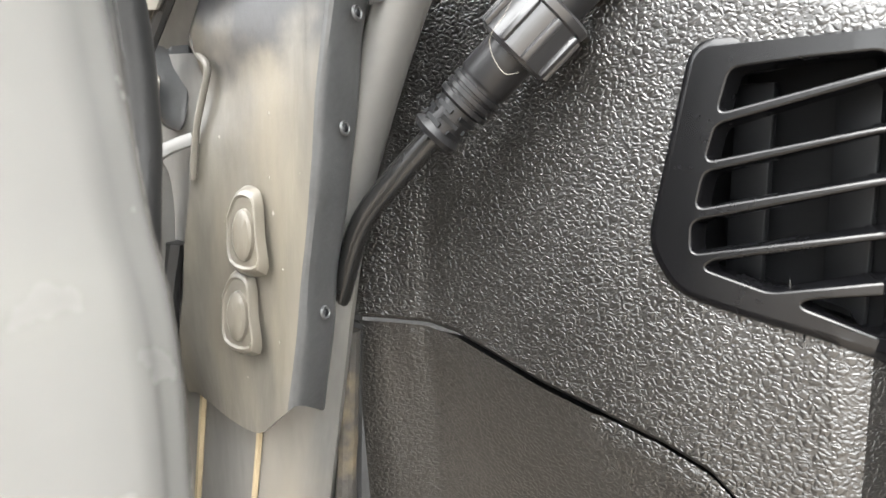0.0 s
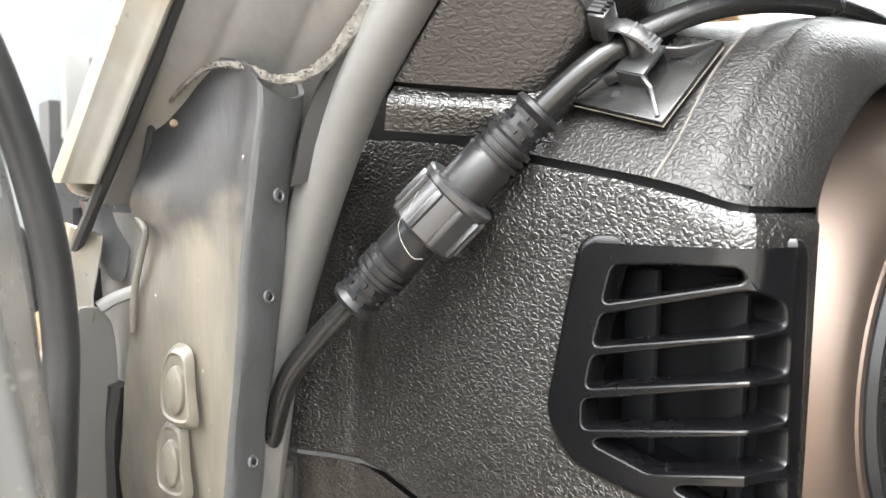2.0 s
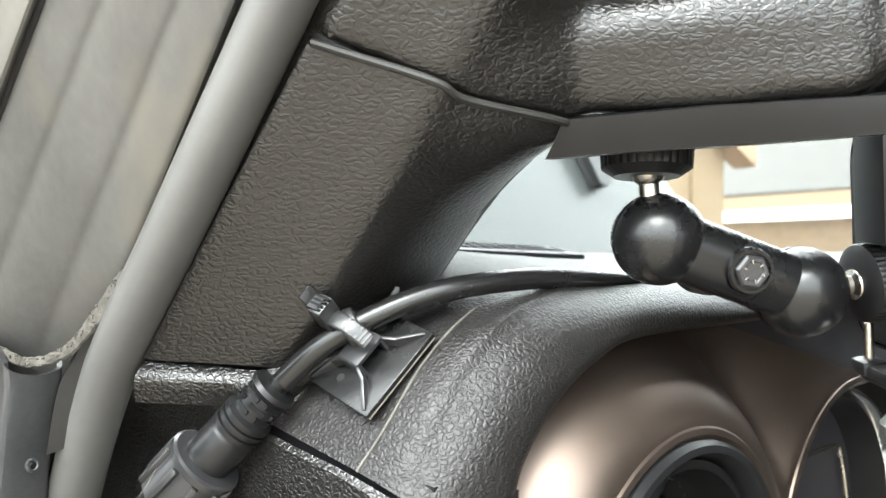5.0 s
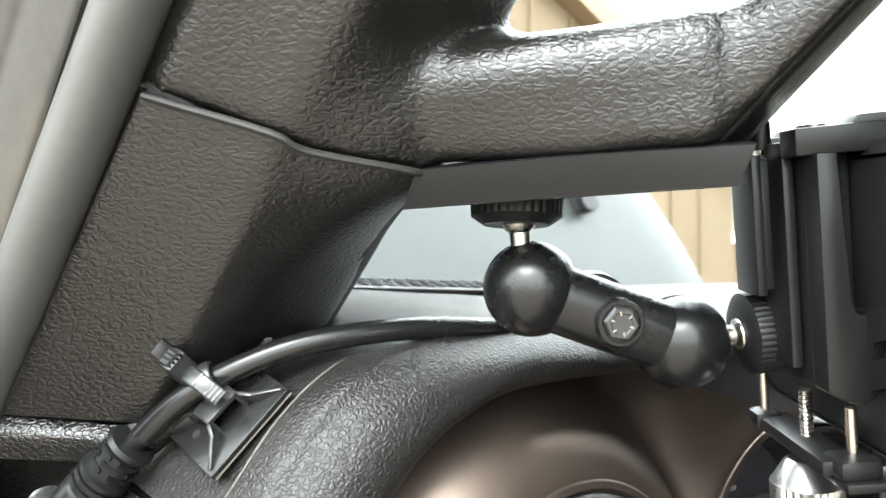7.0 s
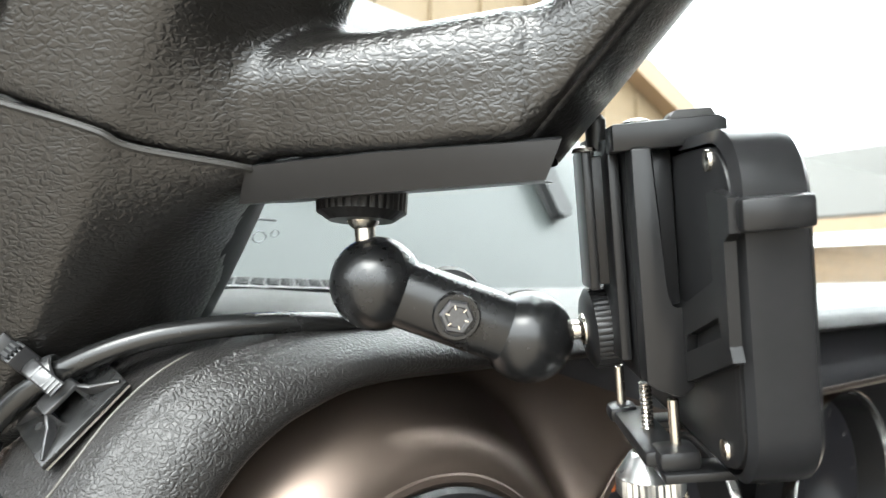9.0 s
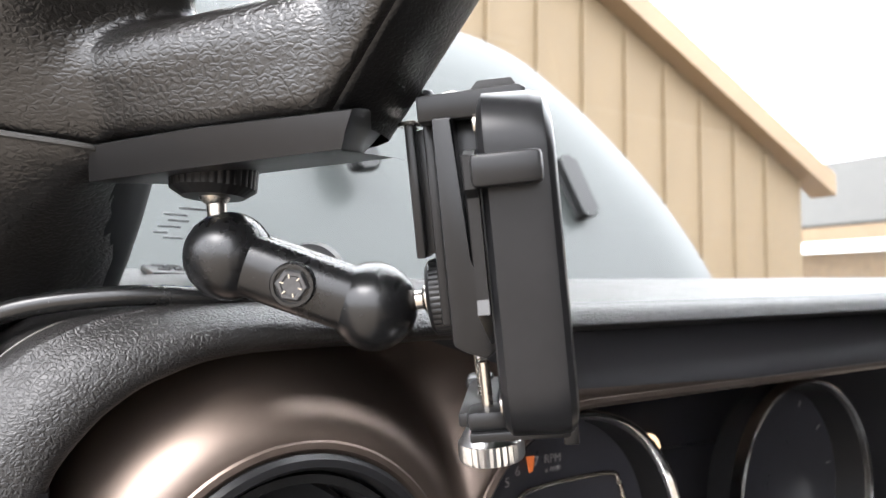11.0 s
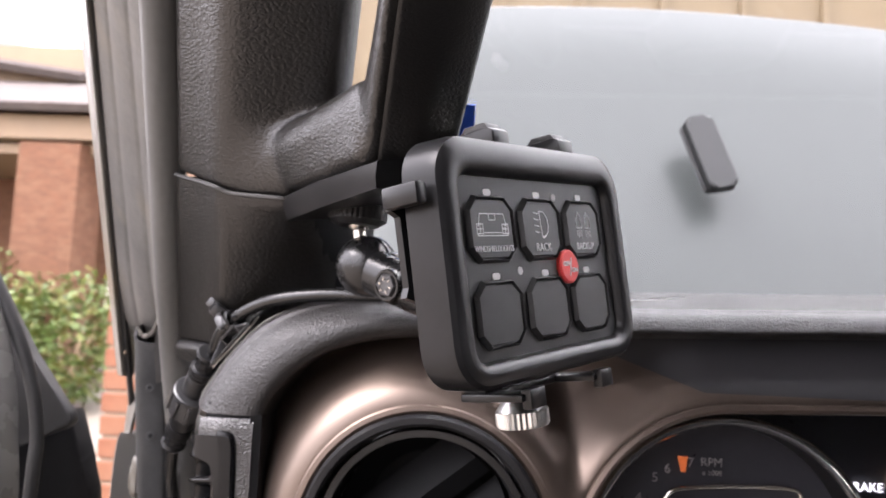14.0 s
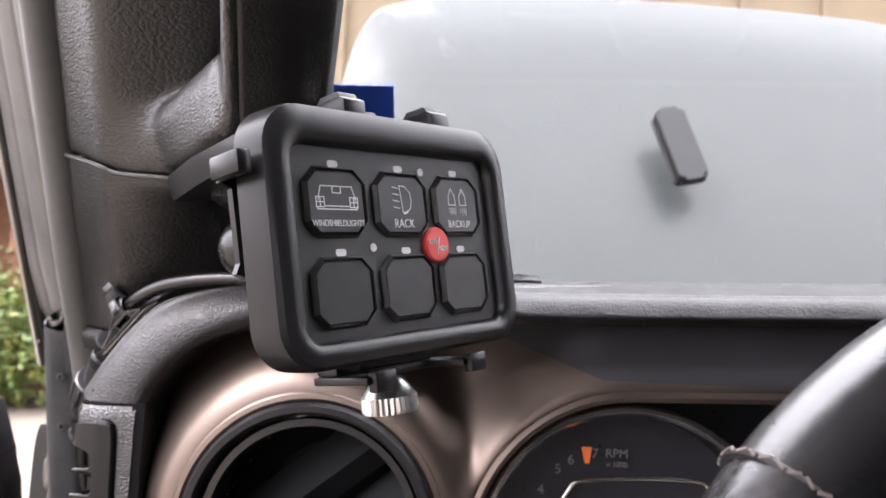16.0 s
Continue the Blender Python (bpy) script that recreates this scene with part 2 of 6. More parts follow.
THREAD = material("dusty_thread", (0.10, 0.08, 0.075), 0.8, vary=0.3)
# unseen lining; its grey is pale so it bounces light onto the dash
HEADLINER = material("grey_headliner", (0.22, 0.22, 0.215), 0.9, vary=0.08, bump=0.4, bump_scale=500)
CARPET = material("black_carpet", (0.03, 0.03, 0.03), 0.95, vary=0.3, bump=0.5, bump_scale=300)


def glass_material(name, rough=0.0):
    m = bpy.data.materials.new(name)
    m.use_nodes = True
    b = m.node_tree.nodes["Principled BSDF"]
    b.inputs["Transmission Weight"].default_value = 1.0
    b.inputs["Roughness"].default_value = rough
    b.inputs["IOR"].default_value = 1.45
    b.inputs["Base Color"].default_value = (0.95, 0.98, 0.97, 1)
    return m


GLASS = glass_material("clear_windshield_glass")
WINDOW = material("dark_window_pane", (0.03, 0.04, 0.045), 0.06, vary=0.1)

# ---------------------------------------------------------------- mesh helpers
def V(*a):
    return Vector(a)


def mesh_object(name, bm, mat, smooth=True):
    bmesh.ops.recalc_face_normals(bm, faces=bm.faces)
    me = bpy.data.meshes.new(name)
    bm.to_mesh(me)
    bm.free()
    if mat:
        me.materials.append(mat)
    if smooth:
        me.polygons.foreach_set("use_smooth", [True] * len(me.polygons))
        me.set_sharp_from_angle(angle=radians(28))
    return new(name, me)


def part(name, bm, mat, parent, label="", smooth=True):
    ob = mesh_object(name, bm, mat, smooth)
    ob.parent = parent
    if label:
        ob["label"] = label
    return ob


def thing(name, label, category, group="", kind=""):
    """An Empty at a thing's base; its parts hang under it and are built in the place's own axes."""
    ob = new(name)
    ob.empty_display_size = 0.01
    return tagged(ob, label, category, group, kind)


def frame_of(p, xdir, ydir):
    x = Vector(xdir).normalized()
    y = Vector(ydir)
    y = (y - x * y.dot(x)).normalized()
    z = x.cross(y)
    return Matrix(((x.x, y.x, z.x, p[0]), (x.y, y.y, z.y, p[1]), (x.z, y.z, z.z, p[2]), (0, 0, 0, 1)))


def axis_frame(p, d):
    """A frame at p whose z runs along d."""
    return Matrix.Translation(p) @ Vector(d).to_track_quat("Z", "Y").to_matrix().to_4x4()


def box(sx, sy, sz, m=None, bevel=0.0, seg=2):
    bm = bmesh.new()
    bmesh.ops.create_cube(bm, size=1)
    bmesh.ops.scale(bm, vec=(sx, sy, sz), verts=bm.verts)
    if bevel:
        bmesh.ops.bevel(bm, geom=bm.edges[:], offset=bevel, segments=seg, profile=0.5, affect="EDGES")
    if m is not None:
        bmesh.ops.transform(bm, matrix=m, verts=bm.verts)
    return bm


def join(*bms):
    out = bms[0]
    for b in bms[1:]:
        me = bpy.data.meshes.new("tmp")
        b.to_mesh(me)
        b.free()
        out.from_mesh(me)
        bpy.data.meshes.remove(me)
    return out


def prism(outline, depth, m=None, bevel=0.0, seg=2, z0=0.0):
    """A plate from a flat outline: z0 to z0 + depth in its own frame."""
    bm = bmesh.new()
    low = [bm.verts.new((x, y, z0)) for x, y in outline]
    high = [bm.verts.new((x, y, z0 + depth)) for x, y in outline]
    bm.faces.new(low[::-1])
    bm.faces.new(high)
    k = len(outline)
    for i in range(k):
        bm.faces.new((low[i], low[(i + 1) % k], high[(i + 1) % k], high[i]))
    if bevel:
        bmesh.ops.bevel(bm, geom=bm.edges[:], offset=bevel, segments=seg, profile=0.5, affect="EDGES")
    if m is not None:
        bmesh.ops.transform(bm, matrix=m, verts=bm.verts)
    return bm


def ring_plate(outer, inner, depth, m=None, z0=0.0, raise_in=0.0):
    """A plate with a hole; outer and inner have as many corners. raise_in lifts the front's inner edge."""
    bm = bmesh.new()
    k = len(outer)
    rows = [[bm.verts.new((x, y, z)) for x, y in o] for o, z in
            ((outer, z0), (outer, z0 + depth), (inner, z0 + depth + raise_in), (inner, z0))]
    for a in range(4):
        for i in range(k):
            r, s = rows[a], rows[(a + 1) % 4]
            bm.faces.new((r[i], r[(i + 1) % k], s[(i + 1) % k], s[i]))
    if m is not None:
        bmesh.ops.transform(bm, matrix=m, verts=bm.verts)
    return bm


def round_rect(w, h, r, n=6, cx=0.0, cy=0.0):
    out = []
    for sx, sy, a0 in ((1, 1, 0), (-1, 1, 90), (-1, -1, 180), (1, -1, 270)):
        for i in range(n + 1):
            a = radians(a0 + 90 * i / n)
            out.append((cx + sx * (w / 2 - r) + r * math.cos(a), cy + sy * (h / 2 - r) + r * math.sin(a)))
    return out


def chamfer_rect(w, h, c, cx=0.0, cy=0.0):
    x, y = w / 2, h / 2
    return [(cx + a, cy + b) for a, b in ((x, y - c), (x - c, y), (-x + c, y), (-x, y - c), (-x, -y + c), (-x + c, -y), (x - c, -y), (x, -y + c))]


def lathe(profile, m=None, seg=40, ribs=0, rib_depth=0.0, rib_rows=()):
    """A body of revolution about z from (radius, height) pairs; ribs grooves the rows named."""
    bm = bmesh.new()
    rows = []
    for j, (r, h) in enumerate(profile):
        row = []
        for i in range(seg):
            a = 2 * math.pi * i / seg
            rr = r
            if ribs and j in rib_rows:
                rr = r - rib_depth * (0.5 + 0.5 * math.cos(a * ribs))
            row.append(bm.verts.new((rr * math.cos(a), rr * math.sin(a), h)))
        rows.append(row)
    for a, b in zip(rows, rows[1:]):
        for i in range(seg):
            bm.faces.new((a[i], a[(i + 1) % seg], b[(i + 1) % seg], b[i]))
    if profile[0][0] > 1e-6:
        bm.faces.new(rows[0][::-1])
    if profile[-1][0] > 1e-6:
        bm.faces.new(rows[-1])
    bmesh.ops.remove_doubles(bm, verts=bm.verts, dist=1e-7)
    if m is not None:
        bmesh.ops.transform(bm, matrix=m, verts=bm.verts)
    return bm


def hoop(profile, m, seg=64):
    """An open ring turned from (radius, height) pairs."""
    return loft([[m @ V(r * math.cos(2 * math.pi * i / seg), r * math.sin(2 * math.pi * i / seg), h) for i in range(seg)] for r, h in profile], close=True)


def spline(points, steps=8):
    """A smooth curve through the points (Catmull-Rom)."""
    p = [Vector(q) for q in points]
    p = [p[0] * 2 - p[1]] + p + [p[-1] * 2 - p[-2]]
    out = []
    for i in range(1, len(p) - 2):
        for s in range(steps):
            t = s / steps
            a, b, c, d = p[i - 1], p[i], p[i + 1], p[i + 2]
            out.append(0.5 * (2 * b + (c - a) * t + (2 * a - 5 * b + 4 * c - d) * t * t + (3 * b - a - 3 * c + d) * t ** 3))
    out.append(p[-2])
    return out


def tube(points, radius, seg=14, steps=8, flat=(1.0, 1.0), side=None, taper=None, caps=True):
    """A round or flattened bar along a smooth curve. side: the way of its first half-axis."""
    path = spline(points, steps) if steps > 1 else [Vector(q) for q in points]
    bm = bmesh.new()
    rows = []
    ref = Vector(side) if side else V(0.31, 0.22, 0.92)
    n = len(path)
    for i, p in enumerate(path):
        d = (path[min(i + 1, n - 1)] - path[max(i - 1, 0)]).normalized()
        a = (ref - d * ref.dot(d)).normalized()
        b = d.cross(a)
        if not side:
            ref = a
        k = radius * (taper(i / (n - 1)) if taper else 1)
        rows.append([bm.verts.new(p + a * (k * flat[0] * math.cos(2 * math.pi * j / seg)) + b * (k * flat[1] * math.sin(2 * math.pi * j / seg))) for j in range(seg)])
    for a, b in zip(rows, rows[1:]):
        for j in range(seg):
            bm.faces.new((a[j], a[(j + 1) % seg], b[(j + 1) % seg], b[j]))
    if caps:
        bm.faces.new(rows[0][::-1])
        bm.faces.new(rows[-1])
    return bm


def loft(rows, close=False, thick=0.0):
    """A skin through rows of points; thick gives it a back."""
    bm = bmesh.new()
    grid = [[bm.verts.new(p) for p in r] for r in rows]
    k = len(rows[0])
    for a, b in zip(grid, grid[1:]):
        for j in range(k if close else k - 1):
            bm.faces.new((a[j], a[(j + 1) % k], b[(j + 1) % k], b[j]))
    if thick:
        bmesh.ops.recalc_face_normals(bm, faces=bm.faces)
        bmesh.ops.solidify(bm, geom=bm.faces[:], thickness=thick)
    return bm


def smooth_rows(rows, steps=5, across=4):
    """Refines a coarse net of points both ways into a smooth one."""
    fine = [spline(r, across) for r in rows] if across > 1 else [[Vector(p) for p in r] for r in rows]
    cols = [spline([r[j] for r in fine], steps) for j in range(len(fine[0]))]
    return [[c[i] for c in cols] for i in range(len(cols[0]))]

# ---------------------------------------------------------------- ground and houses
def slope(y):
    """The drive climbs ahead of the car, then levels off."""
    return 0.085 * max(-6.0, min(y, 11.0))


def build_ground():
    bm = bmesh.new()
    ys = [-300, -60, -20, -6, -3, 0, 3, 6, 9, 11, 14, 30, 100, 600]
    rows = [[bm.verts.new((x, y, slope(y))) for x in (-600, -60, -10, -4, 0, 4, 10, 60, 600)] for y in ys]
    for a, b in zip(rows, rows[1:]):
        for i in range(8):
            bm.faces.new((a[i], a[i + 1], b[i + 1], b[i]))
    tagged(mesh_object("ground", bm, CONCRETE), "pale tan concrete driveway climbing gently to the house", "ground", kind="structure")
    bm = loft([[V(x, y, slope(y) + 0.012 + 0.05 * math.sin(3.1 * i)) for i, x in enumerate((-9, -6, -4.6, -3.4))] for y in (6.1, 6.6, 7.4, 8.4)])
    tagged(mesh_object("mulch_bed", bm, MULCH), "dark brown mulch bed under the shrubs", "mulch", kind="structure")


build_ground()


def brick_mesh(l, h, d):
    bm = box(l, d, h)
    bmesh.ops.bevel(bm, geom=bm.edges[:], offset=0.003, segments=1, affect="EDGES")
    me = bpy.data.meshes.new("brick")
    bm.to_mesh(me)
    bm.free()
    me.materials.append(BRICK)
    return me


LATE = []


def brick_wall(parent, a, b, z0, z1, depth=0.1):
    """Courses of single bricks on a mortar core, from plan point a to b; laid at the end of the file."""
    LATE.append((parent, a, b, z0, z1, depth))


def build_houses():
    # neighbouring house with porch, seen past the door opening
    h = thing("neighbour_house", "red brick house with porch and brown shingle roof", "house")
    part("wall", box(9.0, 0.3, 4.2, pose(-8.6, 8.7, 2.0)), NEIGHBOUR_BRICK, h, "shaded brick front wall")
    part("porch_beam", box(10, 0.22, 0.24, pose(-8.1, 7.0, 3.23)), TRIM_PAINT, h, "cream painted porch beam")
    part("soffit", box(10, 1.7, 0.1, pose(-8.1, 7.85, 3.02)), TRIM_PAINT, h)
    part("roof", loft([[V(x, 6.75, 3.36), V(x, 9.6, 4.5)] for x in (-13, -2.9)], thick=0.08), SHINGLE, h)
    part("upper_wall", box(3.0, 0.3, 1.6, pose(-6.3, 9.3, 4.1)), TRIM_PAINT, h)
    part("upper_roof", loft([[V(-9, 8.9, 4.95), V(-9, 10.5, 5.7)], [V(-4.9, 8.9, 4.45), V(-4.9, 10.5, 5.2)]], thick=0.1), SHINGLE, h)
    part("porch_column", box(0.62, 0.5, 2.6, pose(-3.95, 7.05, 1.75)), NEIGHBOUR_BRICK, h, "brick porch column")
    w = part("window", box(0.5, 0.08, 1.25, pose(-3.3, 7.6, 2.15)), WINDOW, h, "white framed sash window")
    part("window_frame", ring_plate([(-0.27, -0.66), (0.27, -0.66), (0.27, 0.66), (-0.27, 0.66)], [(-0.2, -0.58), (0.2, -0.58), (0.2, 0.58), (-0.2, 0.58)], 0.08,
         pose(-3.3, 7.5, 2.15, 90)), material("white_window_paint", (0.75, 0.72, 0.68), 0.5), w)
    part("window_rail", box(0.42, 0.05, 0.06, pose(-3.3, 7.52, 2.1)), bpy.data.materials["white_window_paint"], w)
    # near brick corner
    c = thing("brick_corner", "sunlit red brick house corner with pale mortar", "brick wall")
    part("mortar_core", box(0.50, 0.86, 3.2, pose(-0.655, 2.607, 1.55)), MORTAR, c, "pale mortar core")
    part("utility_box", box(0.150, 0.05, 0.196, pose(-0.716, 2.15, 1.654), 0.01), BOX_PAINT, c, "faded cream utility box on the bricks")
    part("box_lid", box(0.085, 0.02, 0.12, pose(-0.716, 2.123, 1.656), 0.008), BOX_PAINT, c)
    brick_wall(c, (-0.915, 2.22), (-0.40, 2.22), 0.5, 3.0)
    # garage gable ahead, board and batten
    g = thing("garage_gable", "tan board and batten garage gable", "house")
    part("wall", prism([(-2.0, 1.5), (8.3, 1.5), (8.3, 2.95), (2.8, 5.3), (-2.0, 4.2)], 0.2, pose(0, 4.9, 0, 90)), SIDING, g, "tan painted vertical siding")
    for i in range(17):
        x = -1.2 + 0.55 * i
        top = 5.25 - 0.427 * (x - 2.8) if x > 2.8 else 4.2 + 0.229 * (x + 2)
        part("batten", box(0.045, 0.04, top - 1.6, pose(x, 4.68, 0.8 + top / 2)), SIDING, g)
    part("rake_board", prism([(2.8, 5.32), (8.7, 2.8), (8.7, 3.05), (2.8, 5.57)], 0.3, pose(0, 4.8, 0, 90)), TRIM_PAINT, g, "cream rake board")
    part("base_wall", box(10.2, 0.24, 2.0, pose(3.2, 4.85, 0.9)), BRICK_TAN, g, "brick lower wall")
    # far house to the other side
    f = thing("far_house", "low tan brick house with grey roof", "house")
    part("wall", box(0.3, 18, 2.4, pose(12.2, 4, 1.2)), BRICK_TAN, f)
    part("roof", loft([[V(11.8, y, 2.75), V(15, y, 4.4)] for y in (-6, 14)], thick=0.1), material("grey_shingles", (0.045, 0.043, 0.039), 0.9, vary=0.2, scale=3), f)
    part("fascia", box(0.1, 20, 0.22, pose(11.8, 4, 2.68)), TRIM_PAINT, f)


build_houses()


def shrub(x, y, z, r, seed):
    rnd = random.Random(seed)
    t = thing("shrub", "bushy green shrub with yellowish new leaves", "shrub", group="shrubs by the porch")
    bm = bmesh.new()
    for k in range(5):
        a = rnd.uniform(0, 6.28)
        p = V(x, y, z)
        q = p + V(math.cos(a) * r * 0.5, math.sin(a) * r * 0.5, r * rnd.uniform(0.9, 1.4))
        b = tube([p, (p + q) / 2 + V(0.03, 0, 0.05), q], 0.018, seg=6, steps=3, taper=lambda s: 1 - 0.7 * s)
        bm = join(bm, b)
    part("stem", bm, WOOD, t)
    verts, faces = [], []
    for i in range(2600):
        d = V(rnd.gauss(0, 1), rnd.gauss(0, 1), rnd.gauss(0, 0.9)).normalized() * r * (rnd.uniform(0.35, 1) ** 0.5)
        d *= 1 + 0.22 * noise.noise(d * 3 + V(seed, 0, 0))
        p = V(x, y, z + r * 0.95) + d
        u = V(rnd.gauss(0, 1), rnd.gauss(0, 1), rnd.gauss(0, 0.6)).normalized()
        w = u.cross(V(rnd.gauss(0, 1), rnd.gauss(0, 1), 1)).normalized()
        s = rnd.uniform(0.03, 0.055)
        k = len(verts)
        verts += [p - u * s, p + w * s * 0.45, p + u * s, p - w * s * 0.45]
        faces += [(k, k + 1, k + 2, k + 3)]
    me = bpy.data.meshes.new("crown")
    me.from_pydata([tuple(v) for v in verts], [], faces)
    me.materials.append(LEAF)
    ob = new("crown", me)
    ob.parent = t
    ob["label"] = "loose crown of small leaves"


for i, (x, y, r) in enumerate(((-3.35, 6.3, 0.62), (-4.4, 6.5, 0.7), (-3.9, 6.0, 0.5), (-5.6, 6.6, 0.75))):
    shrub(x, y, slope(y), r, i + 3)

# ---------------------------------------------------------------- cabin shell
def build_shell():
    s = thing("car_shell", "car cabin shell with roof and passenger side", "car body", kind="structure")
    part("roof_panel", box(1.5, 1.6, 0.03, pose(0.86, -0.85, 1.86)), HEADLINER, s, "unseen grey headliner, pale to bounce light")
    # added wall across the cabin, keeps what the trim reflects dark
    part("cabin_light_block", box(1.3, 0.04, 1.36, pose(0.96, -1.02, 1.18)), CARPET, s)
    part("cabin_floor", box(1.5, 2.1, 0.04, pose(0.86, -0.6, 0.52)), CARPET, s)
    part("passenger_door", box(0.06, 1.75, 0.95, pose(1.58, -0.78, 1.0)), SMOOTH, s)
    # opaque panel added over the passenger window to keep its light out
    part("passenger_light_block", box(0.05, 1.5, 0.40, pose(1.57, -0.78, 1.67)), SMOOTH, s, "unseen dark panel blocking the passenger window")
    part("rear_quarter", box(0.05, 0.55, 1.4, pose(0.13, -1.40, 1.15)), SMOOTH, s)
    part("rear_quarter", box(0.05, 0.55, 0.5, pose(1.58, -1.40, 1.60)), SMOOTH, s)
    part("passenger_pillar", tube([(1.52, 0.24, 1.36), (1.5, -0.02, 1.62), (1.46, -0.2, 1.84)], 0.04, seg=10, steps=4), GRAIN, s)
    part("firewall", box(1.45, 0.04, 0.95, pose(0.85, 0.62, 0.98)), CARPET, s)
    # added wall, cuts the light entering behind the driver's door
    part("rear_light_block", box(0.05, 1.05, 1.42, pose(0.085, -1.33, 1.15)), SMOOTH, s, "unseen black wall blocking side light")
    part("driver_sill", box(0.05, 1.7, 0.3, pose(0.115, -0.75, 0.5)), PAINT, s)
    part("windshield_header", box(1.35, 0.08, 0.05, pose(0.82, -0.08, 1.835, -10)), GRAIN, s)


build_shell()

# ---------------------------------------------------------------- dash
CON = [(0.131, 0.203), (0.139, 0.192), (0.145, 0.181), (0.1545, 0.138), (0.163, 0.098), (0.1715, 0.064), (0.1745, 0.0595), (0.185, 0.0565), (0.200, 0.0575)]
CUM = [0.0]
for (x0, y0), (x1, y1) in zip(CON, CON[1:]):
    CUM.append(CUM[-1] + math.hypot(x1 - x0, y1 - y0))


def side(s, z, off=0.0):
    """A point on the dash's outer end: s metres round it from the seal, off metres out."""
    s = max(0.0, min(s, CUM[-1] - 1e-6))
    i = max(k for k in range(len(CUM) - 1) if CUM[k] <= s)
    def nrm(k):
        (x0, y0), (x1, y1) = CON[k], CON[k + 1]
        d = V(x1 - x0, y1 - y0, 0).normalized()
        return V(d.y, -d.x, 0)
    f = (s - CUM[i]) / (CUM[i + 1] - CUM[i])
    n = nrm(i)
    if f < 0.5 and i > 0:
        n = n * (0.5 + f) + nrm(i - 1) * (0.5 - f)
    elif f > 0.5 and i < len(CON) - 2:
        n = n * (1.5 - f) + nrm(i + 1) * (f - 0.5)
    n.normalize()
    (x0, y0), (x1, y1) = CON[i], CON[i + 1]
    return V(x0 + (x1 - x0) * f, y0 + (y1 - y0) * f, z) + n * off


def interp(s, table):
    for (a, va), (b, vb) in zip(table, table[1:]):
        if s <= b:
            return va + (vb - va) * max(0, (s - a)) / (b - a)
    return table[-1][1]


LOW = [(0.0, 1.302), (0.026, 1.3025), (0.038, 1.301), (0.07, 1.2914), (0.107, 1.2835), (0.119, 1.2795), (0.126, 1.274), (0.131, 1.262), (0.134, 1.235), (0.138, 1.16), (0.18, 1.15)]
TOP = [(0.0, 1.412), (0.050, 1.4095), (0.066, 1.4082), (0.080, 1.4050), (0.0893, 1.4032), (0.1032, 1.4008), (0.118, 1.3985), (0.130, 1.3958), (0.146, 1.3917), (0.152, 1.3912), (0.18, 1.3917)]
VENT = [(0.1085, 1.3842), (0.1685, 1.3858), (0.1708, 1.3800), (0.1732, 1.3075), (0.1613, 1.3108), (0.1448, 1.3166), (0.1243, 1.3197), (0.1078, 1.3232), (0.0998, 1.3350), (0.1024, 1.3496)]


def inside(s, z, poly):
    hit = False
    for (x0, y0), (x1, y1) in zip(poly, poly[1:] + poly[:1]):
        if (y0 > z) != (y1 > z) and s < (x1 - x0) * (z - y0) / (y1 - y0) + x0:
            hit = not hit
    return hit


